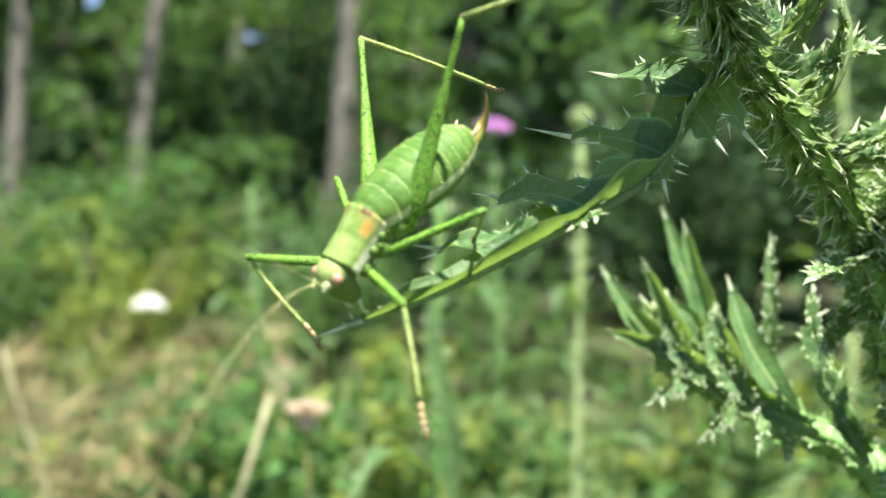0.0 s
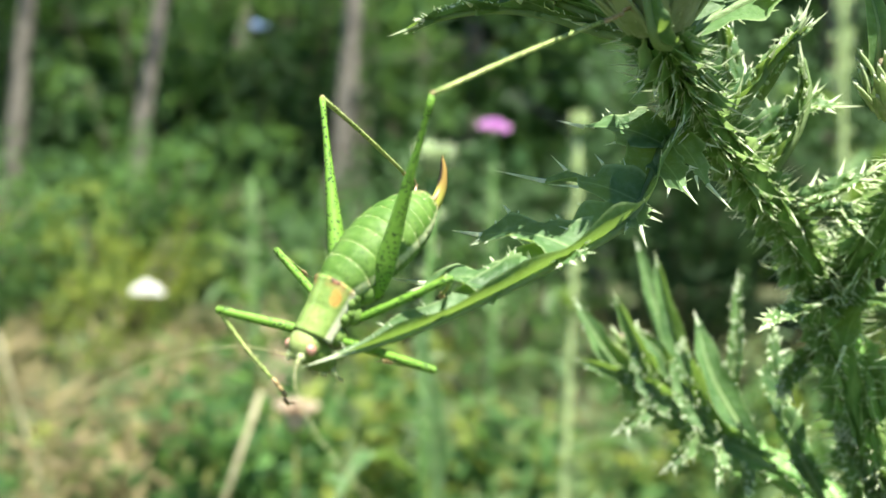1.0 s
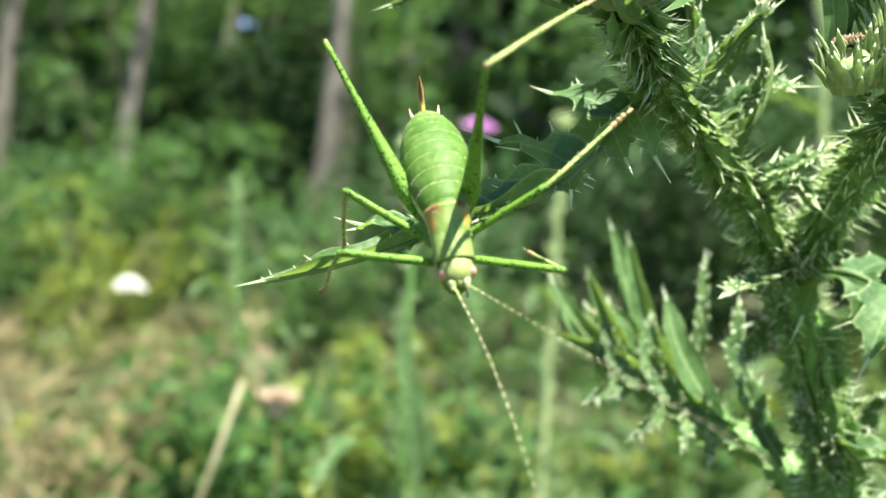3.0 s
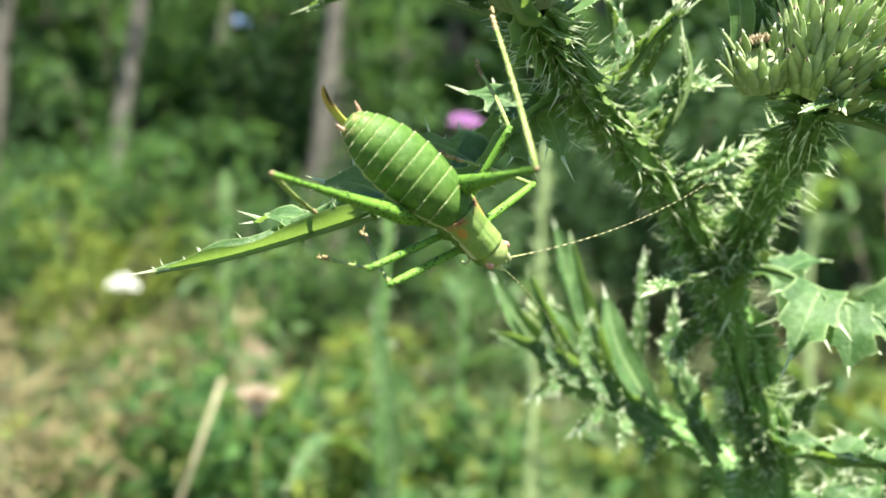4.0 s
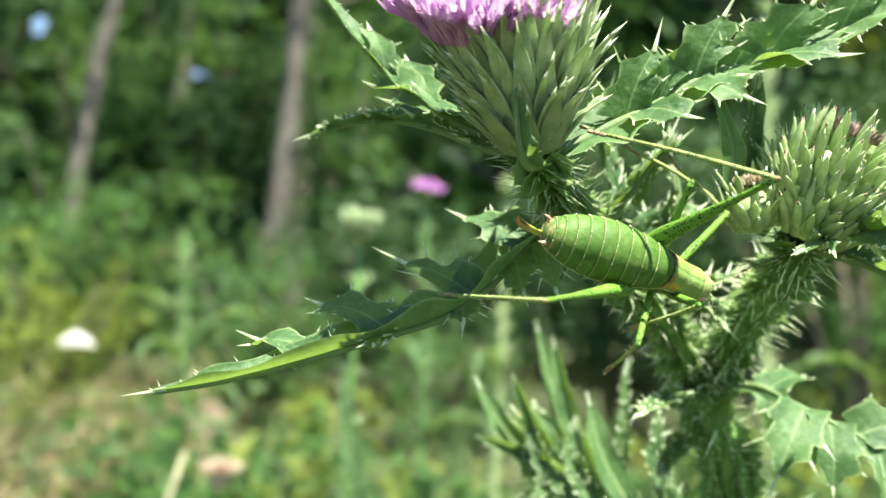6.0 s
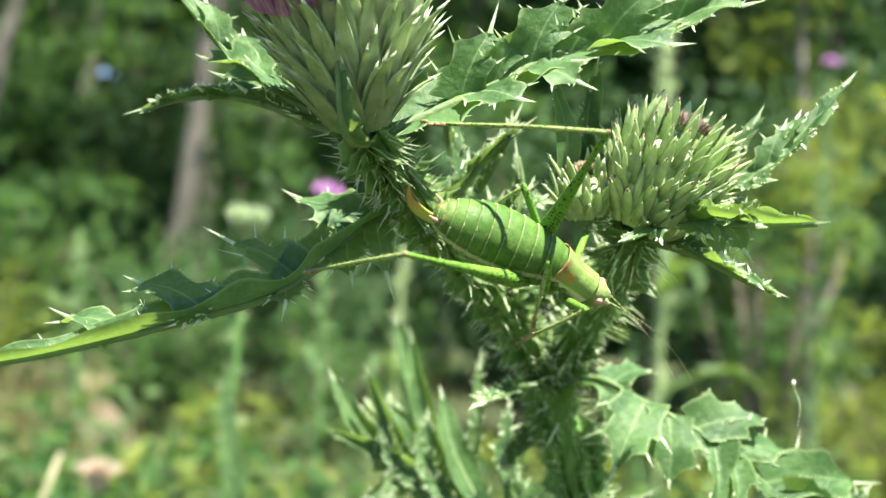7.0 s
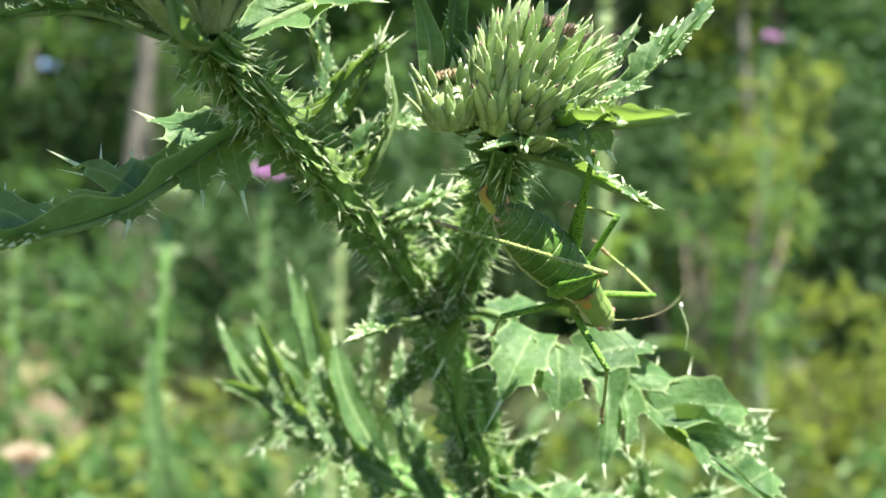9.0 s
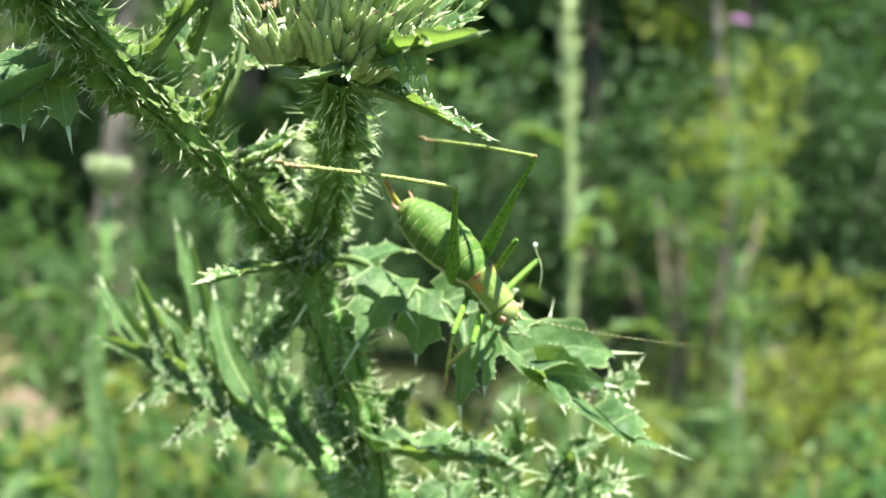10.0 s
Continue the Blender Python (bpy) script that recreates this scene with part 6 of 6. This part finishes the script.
    walk(limbs['middle_l'][0], [
        (0, pose(0.002, 0.0024, -0.0032, 28.7, 5.2, 134.4)),
        (0.5, pose(0.002, 0.0024, -0.0032, 35.8, -5.8, 126.3)),
        (1, pose(0.002, 0.0024, -0.0032, 32.7, 5.0, 130.3)),
        (1.5, pose(0.002, 0.0024, -0.0032, 37.2, -3.0, 121.9)),
        (2, pose(0.002, 0.0024, -0.0032, 35.4, -35.7, 114.4)),
        (2.5, pose(0.002, 0.0024, -0.0032, 36.8, -41.9, 103.5)),
        (4, pose(0.002, 0.0024, -0.0032, 3.1, -22.7, 112.8)),
        (4.5, pose(0.002, 0.0024, -0.0032, -38.6, -17.1, 126.6)),
        (4.75, pose(0.002, 0.0024, -0.0032, -2.4, -25.8, 82.3)),
        (5, pose(0.002, 0.0024, -0.0032, 29.5, -8.9, 41.9)),
        (5.75, pose(0.002, 0.0024, -0.0032, 8.5, -28.6, 86.4)),
        (6.5, pose(0.002, 0.0024, -0.0032, -23.0, -26.5, 138.9)),
        (7, pose(0.002, 0.0024, -0.0032, 3.7, -16.8, 155.5)),
        (7.5, pose(0.002, 0.0024, -0.0032, 6.2, -13.5, 140.4)),
        (8, pose(0.002, 0.0024, -0.0032, 11.7, -16.2, 116.2)),
        (8.5, pose(0.002, 0.0024, -0.0032, -9.8, -33.9, 122.0)),
        (9, pose(0.002, 0.0024, -0.0032, -26.0, -30.2, 128.8)),
        (9.5, pose(0.002, 0.0024, -0.0032, 8.5, -59.0, 136.0)),
        (10, pose(0.002, 0.0024, -0.0032, -41.6, -72.9, 141.2)),
    ])
    walk(limbs['middle_l'][1], [
        (0, pose(0.012, 0, 0, 180.0, 69.2, 180.0)),
        (0.5, pose(0.012, 0, 0, 180.0, 60.9, 180.0)),
        (1, pose(0.012, 0, 0, 180.0, 68.9, 180.0)),
        (1.5, pose(0.012, 0, 0, 180.0, 61.0, 180.0)),
        (2, pose(0.012, 0, 0, 180.0, 45.6, 180.0)),
        (2.25, pose(0.012, 0, 0, 180.0, 90.0, 180.0)),
        (2.5, pose(0.012, 0, 0, 0.0, 45.7, 0.0)),
        (4, pose(0.012, 0, 0, 0.0, 71.5, 0.0)),
        (4.5, pose(0.012, 0, 0, 180.0, 81.2, 180.0)),
        (5, pose(0.012, 0, 0, 0.0, 87.4, 0.0)),
        (6.5, pose(0.012, 0, 0, 180.0, 75.6, 180.0)),
        (7, pose(0.012, 0, 0, 180.0, 68.4, 180.0)),
        (7.5, pose(0.012, 0, 0, 180.0, 76.6, 180.0)),
        (8, pose(0.012, 0, 0, 0.0, 86.3, 0.0)),
        (8.5, pose(0.012, 0, 0, 180.0, 74.3, 180.0)),
        (9, pose(0.012, 0, 0, 180.0, 64.7, 180.0)),
        (9.5, pose(0.012, 0, 0, 180.0, 40.3, 180.0)),
        (10, pose(0.012, 0, 0, 180.0, 21.1, 180.0)),
    ])
    walk(limbs['middle_r'][0], [
        (0, pose(0.002, -0.0024, -0.0032, 22.8, 1.0, -124.6)),
        (0.5, pose(0.002, -0.0024, -0.0032, 16.4, -5.8, -128.8)),
        (1, pose(0.002, -0.0024, -0.0032, 4.4, -14.4, -115.1)),
        (1.5, pose(0.002, -0.0024, -0.0032, -3.2, -12.7, -116.9)),
        (2, pose(0.002, -0.0024, -0.0032, 6.9, -9.4, -120.9)),
        (2.5, pose(0.002, -0.0024, -0.0032, 11.0, -1.8, -133.6)),
        (4, pose(0.002, -0.0024, -0.0032, 0.2, -5.0, -118.2)),
        (4.5, pose(0.002, -0.0024, -0.0032, 9.4, 12.2, -120.8)),
        (5, pose(0.002, -0.0024, -0.0032, -8.3, -0.8, -129.9)),
        (6.5, pose(0.002, -0.0024, -0.0032, 55.0, -34.7, -123.3)),
        (7, pose(0.002, -0.0024, -0.0032, 59.6, -44.2, -152.4)),
        (7.5, pose(0.002, -0.0024, -0.0032, 24.0, -37.7, -143.9)),
        (8, pose(0.002, -0.0024, -0.0032, 15.0, -37.7, -148.4)),
        (8.5, pose(0.002, -0.0024, -0.0032, 6.3, -8.3, -142.8)),
        (9, pose(0.002, -0.0024, -0.0032, 30.5, 9.2, -132.0)),
        (9.25, pose(0.002, -0.0024, -0.0032, 19.1, 6.5, -95.9)),
        (9.5, pose(0.002, -0.0024, -0.0032, 8.3, 11.0, -59.8)),
        (10, pose(0.002, -0.0024, -0.0032, 27.0, -36.8, -73.7)),
    ])
    walk(limbs['middle_r'][1], [
        (0, pose(0.012, 0, 0, 0.0, 78.2, 0.0)),
        (0.5, pose(0.012, 0, 0, 0.0, 74.0, 0.0)),
        (1, pose(0.012, 0, 0, 0.0, 74.3, 0.0)),
        (1.5, pose(0.012, 0, 0, 0.0, 72.9, 0.0)),
        (2, pose(0.012, 0, 0, 180.0, 76.1, 180.0)),
        (2.5, pose(0.012, 0, 0, 180.0, 87.5, 180.0)),
        (4, pose(0.012, 0, 0, 180.0, 80.9, 180.0)),
        (4.5, pose(0.012, 0, 0, 180.0, 71.6, 180.0)),
        (5, pose(0.012, 0, 0, 180.0, 47.3, 180.0)),
        (6.5, pose(0.012, 0, 0, 180.0, 68.1, 180.0)),
        (7, pose(0.012, 0, 0, 180.0, 22.0, 180.0)),
        (7.5, pose(0.012, 0, 0, 180.0, 50.5, 180.0)),
        (8, pose(0.012, 0, 0, 0.0, 75.7, 0.0)),
        (8.5, pose(0.012, 0, 0, 0.0, 75.5, 0.0)),
        (9, pose(0.012, 0, 0, 180.0, 60.1, 180.0)),
        (9.5, pose(0.012, 0, 0, 0.0, 74.4, 0.0)),
        (10, pose(0.012, 0, 0, 180.0, 70.0, 180.0)),
    ])
    walk(limbs['front_l'][0], [
        (0, pose(0.0052, 0.002, -0.0028, -43.4, -19.8, 74.0)),
        (0.5, pose(0.0052, 0.002, -0.0028, 8.2, 8.0, 91.5)),
        (1, pose(0.0052, 0.002, -0.0028, 9.6, 16.0, 93.1)),
        (1.5, pose(0.0052, 0.002, -0.0028, 11.0, 5.3, 85.4)),
        (2, pose(0.0052, 0.002, -0.0028, 13.6, -21.1, 89.3)),
        (2.5, pose(0.0052, 0.002, -0.0028, 24.3, -32.7, 70.9)),
        (4, pose(0.0052, 0.002, -0.0028, 47.8, 6.8, 71.5)),
        (4.5, pose(0.0052, 0.002, -0.0028, 15.9, -15.7, 68.5)),
        (5, pose(0.0052, 0.002, -0.0028, 5.1, -34.2, 75.7)),
        (6.5, pose(0.0052, 0.002, -0.0028, 43.5, -2.4, 58.2)),
        (7, pose(0.0052, 0.002, -0.0028, 16.1, 8.0, 73.3)),
        (7.25, pose(0.0052, 0.002, -0.0028, -4.5, -30.4, 59.2)),
        (7.5, pose(0.0052, 0.002, -0.0028, -31.1, -71.2, 62.7)),
        (7.75, pose(0.0052, 0.002, -0.0028, 2.9, -27.7, 45.6)),
        (8, pose(0.0052, 0.002, -0.0028, 22.0, 15.9, 54.5)),
        (8.5, pose(0.0052, 0.002, -0.0028, 65.4, 8.8, 38.1)),
        (9, pose(0.0052, 0.002, -0.0028, 34.1, -27.4, 40.5)),
        (9.5, pose(0.0052, 0.002, -0.0028, 29.2, 25.0, 76.6)),
        (10, pose(0.0052, 0.002, -0.0028, -11.1, 17.3, 92.0)),
    ])
    walk(limbs['front_l'][1], [
        (0, pose(0.012, 0, 0, 0.0, 62.6, 0.0)),
        (0.5, pose(0.012, 0, 0, 180.0, 87.2, 180.0)),
        (1, pose(0.012, 0, 0, 180.0, 40.0, 180.0)),
        (1.5, pose(0.012, 0, 0, 180.0, 30.9, 180.0)),
        (2, pose(0.012, 0, 0, 0.0, 86.6, 0.0)),
        (2.5, pose(0.012, 0, 0, 180.0, 51.3, 180.0)),
        (4, pose(0.012, 0, 0, 180.0, 60.9, 180.0)),
        (4.5, pose(0.012, 0, 0, 180.0, 78.3, 180.0)),
        (5, pose(0.012, 0, 0, 180.0, 71.9, 180.0)),
        (6.5, pose(0.012, 0, 0, 0.0, 40.7, 0.0)),
        (7, pose(0.012, 0, 0, 0.0, 7.7, 0.0)),
        (7.25, pose(0.012, 0, 0, 0.0, 67.0, 0.0)),
        (7.5, pose(0.012, 0, 0, 180.0, 53.7, 180.0)),
        (8, pose(0.012, 0, 0, 0.0, 56.2, 0.0)),
        (8.5, pose(0.012, 0, 0, 180.0, 88.6, 180.0)),
        (9, pose(0.012, 0, 0, 180.0, 65.0, 180.0)),
        (9.5, pose(0.012, 0, 0, 0.0, 87.1, 0.0)),
        (10, pose(0.012, 0, 0, 0.0, 78.9, 0.0)),
    ])
    walk(limbs['front_r'][0], [
        (0, pose(0.0052, -0.002, -0.0028, 50.7, -23.4, -65.2)),
        (0.5, pose(0.0052, -0.002, -0.0028, 23.8, -19.5, -77.1)),
        (1, pose(0.0052, -0.002, -0.0028, 57.9, -41.2, -72.6)),
        (1.5, pose(0.0052, -0.002, -0.0028, 27.3, -46.3, -64.0)),
        (2, pose(0.0052, -0.002, -0.0028, 24.1, -39.6, -94.8)),
        (2.5, pose(0.0052, -0.002, -0.0028, 15.3, -31.3, -94.2)),
        (4, pose(0.0052, -0.002, -0.0028, -21.5, -5.6, -117.5)),
        (4.5, pose(0.0052, -0.002, -0.0028, -16.6, -30.7, -119.9)),
        (5, pose(0.0052, -0.002, -0.0028, 22.5, -35.3, -146.6)),
        (6.5, pose(0.0052, -0.002, -0.0028, 19.1, -69.5, -141.7)),
        (7, pose(0.0052, -0.002, -0.0028, 6.8, -45.9, -117.1)),
        (7.5, pose(0.0052, -0.002, -0.0028, 34.8, -44.5, -110.1)),
        (8, pose(0.0052, -0.002, -0.0028, 37.7, -45.9, -102.6)),
        (8.5, pose(0.0052, -0.002, -0.0028, 59.3, -42.0, -101.3)),
        (9, pose(0.0052, -0.002, -0.0028, 60.6, -52.6, -81.8)),
        (9.5, pose(0.0052, -0.002, -0.0028, 4.4, -47.9, -32.8)),
        (10, pose(0.0052, -0.002, -0.0028, 8.0, -43.3, -74.4)),
    ])
    walk(limbs['front_r'][1], [
        (0, pose(0.012, 0, 0, 180.0, 47.5, 180.0)),
        (0.5, pose(0.012, 0, 0, 180.0, 55.1, 180.0)),
        (1, pose(0.012, 0, 0, 180.0, 39.5, 180.0)),
        (1.5, pose(0.012, 0, 0, 180.0, 42.1, 180.0)),
        (2, pose(0.012, 0, 0, 180.0, 62.5, 180.0)),
        (2.5, pose(0.012, 0, 0, 180.0, 86.5, 180.0)),
        (4, pose(0.012, 0, 0, 180.0, 64.6, 180.0)),
        (4.5, pose(0.012, 0, 0, 180.0, 47.0, 180.0)),
        (5, pose(0.012, 0, 0, 180.0, 39.6, 180.0)),
        (6.5, pose(0.012, 0, 0, 180.0, 37.7, 180.0)),
        (7, pose(0.012, 0, 0, 180.0, 39.8, 180.0)),
        (7.5, pose(0.012, 0, 0, 180.0, 37.9, 180.0)),
        (8, pose(0.012, 0, 0, 180.0, 43.0, 180.0)),
        (8.5, pose(0.012, 0, 0, 180.0, 53.6, 180.0)),
        (9, pose(0.012, 0, 0, 180.0, 85.2, 180.0)),
        (9.5, pose(0.012, 0, 0, 180.0, 68.6, 180.0)),
        (10, pose(0.012, 0, 0, 180.0, 49.9, 180.0)),
    ])
    walk(antennae['l'], [
        (0, pose(0.00955, 0.00075, 0.0008, -0.0, -68.4, 55.6)),
        (0.5, pose(0.00955, 0.00075, 0.0008, 0.0, -17.0, 46.1)),
        (1, pose(0.00955, 0.00075, 0.0008, 0.0, -35.9, 61.3)),
        (1.5, pose(0.00955, 0.00075, 0.0008, 0.0, -26.3, 61.8)),
        (2, pose(0.00955, 0.00075, 0.0008, -0.0, -44.6, 35.7)),
        (2.5, pose(0.00955, 0.00075, 0.0008, 0.0, -45.0, 23.1)),
        (4, pose(0.00955, 0.00075, 0.0008, 0.0, -8.2, 52.2)),
        (4.5, pose(0.00955, 0.00075, 0.0008, 0.0, 0.1, 3.2)),
        (5, pose(0.00955, 0.00075, 0.0008, 0.0, 11.4, 18.1)),
        (6.5, pose(0.00955, 0.00075, 0.0008, -0.0, 5.0, 29.1)),
        (7, pose(0.00955, 0.00075, 0.0008, 0.0, 16.4, 8.2)),
        (7.5, pose(0.00955, 0.00075, 0.0008, 0.0, -12.5, 30.0)),
        (8, pose(0.00955, 0.00075, 0.0008, -0.0, 20.7, 30.9)),
        (8.5, pose(0.00955, 0.00075, 0.0008, 0.0, 3.8, 5.6)),
        (9, pose(0.00955, 0.00075, 0.0008, 0.0, 7.6, 35.1)),
        (9.5, pose(0.00955, 0.00075, 0.0008, -0.0, 43.9, 53.0)),
        (10, pose(0.00955, 0.00075, 0.0008, 0.0, 3.9, 42.5)),
    ])
    walk(antennae['r'], [
        (0, pose(0.00955, -0.00075, 0.0008, 0.0, -45.7, 55.3)),
        (0.5, pose(0.00955, -0.00075, 0.0008, 0.0, -37.1, 55.3)),
        (1, pose(0.00955, -0.00075, 0.0008, -0.0, -64.0, 57.0)),
        (1.5, pose(0.00955, -0.00075, 0.0008, 0.0, -43.1, 41.4)),
        (2, pose(0.00955, -0.00075, 0.0008, 0.0, -43.2, 16.5)),
        (2.5, pose(0.00955, -0.00075, 0.0008, 0.0, -38.7, 13.3)),
        (4, pose(0.00955, -0.00075, 0.0008, -0.0, 19.9, 14.2)),
        (4.5, pose(0.00955, -0.00075, 0.0008, 0.0, 27.8, -13.1)),
        (5, pose(0.00955, -0.00075, 0.0008, 0.0, 16.3, 3.0)),
        (6.5, pose(0.00955, -0.00075, 0.0008, 0.0, 30.8, -19.3)),
        (7, pose(0.00955, -0.00075, 0.0008, 0.0, 10.7, 19.5)),
        (7.5, pose(0.00955, -0.00075, 0.0008, -0.0, 20.8, 17.7)),
        (8, pose(0.00955, -0.00075, 0.0008, 0.0, 3.7, -14.3)),
        (8.5, pose(0.00955, -0.00075, 0.0008, 0.0, 28.9, -3.6)),
        (9, pose(0.00955, -0.00075, 0.0008, 0.0, 14.4, 21.0)),
        (9.5, pose(0.00955, -0.00075, 0.0008, -0.0, 60.1, 54.6)),
        (10, pose(0.00955, -0.00075, 0.0008, 0.0, 48.7, 30.4)),
    ])
    walk(perch_leaf, [
        (0, pose(0.052, 0.161, 1.035, -0.7, -7.7, 7.2)),
        (0.5, pose(0.052, 0.161, 1.035, -2.7, -8.2, 11.4)),
        (1, pose(0.052, 0.161, 1.035, -5.4, -6.0, 15.6)),
        (1.5, pose(0.052, 0.161, 1.035, -4.9, -7.5, 15.4)),
        (2, pose(0.052, 0.161, 1.035, 0.2, -9.7, 6.7)),
        (2.5, pose(0.052, 0.161, 1.035, -0.0, -6.3, 4.9)),
        (4, pose(0.052, 0.161, 1.035, -0.5, -1.4, 2.2)),
        (4.5, pose(0.052, 0.161, 1.035, 1.8, -1.3, -2.6)),
        (5, pose(0.052, 0.161, 1.035, -2.3, 0.7, 4.3)),
        (6.5, pose(0.052, 0.161, 1.035, 0.6, 0.5, -1.7)),
        (10, pose(0.052, 0.161, 1.035, 0.6, 0.5, -1.7)),
    ])


motions()
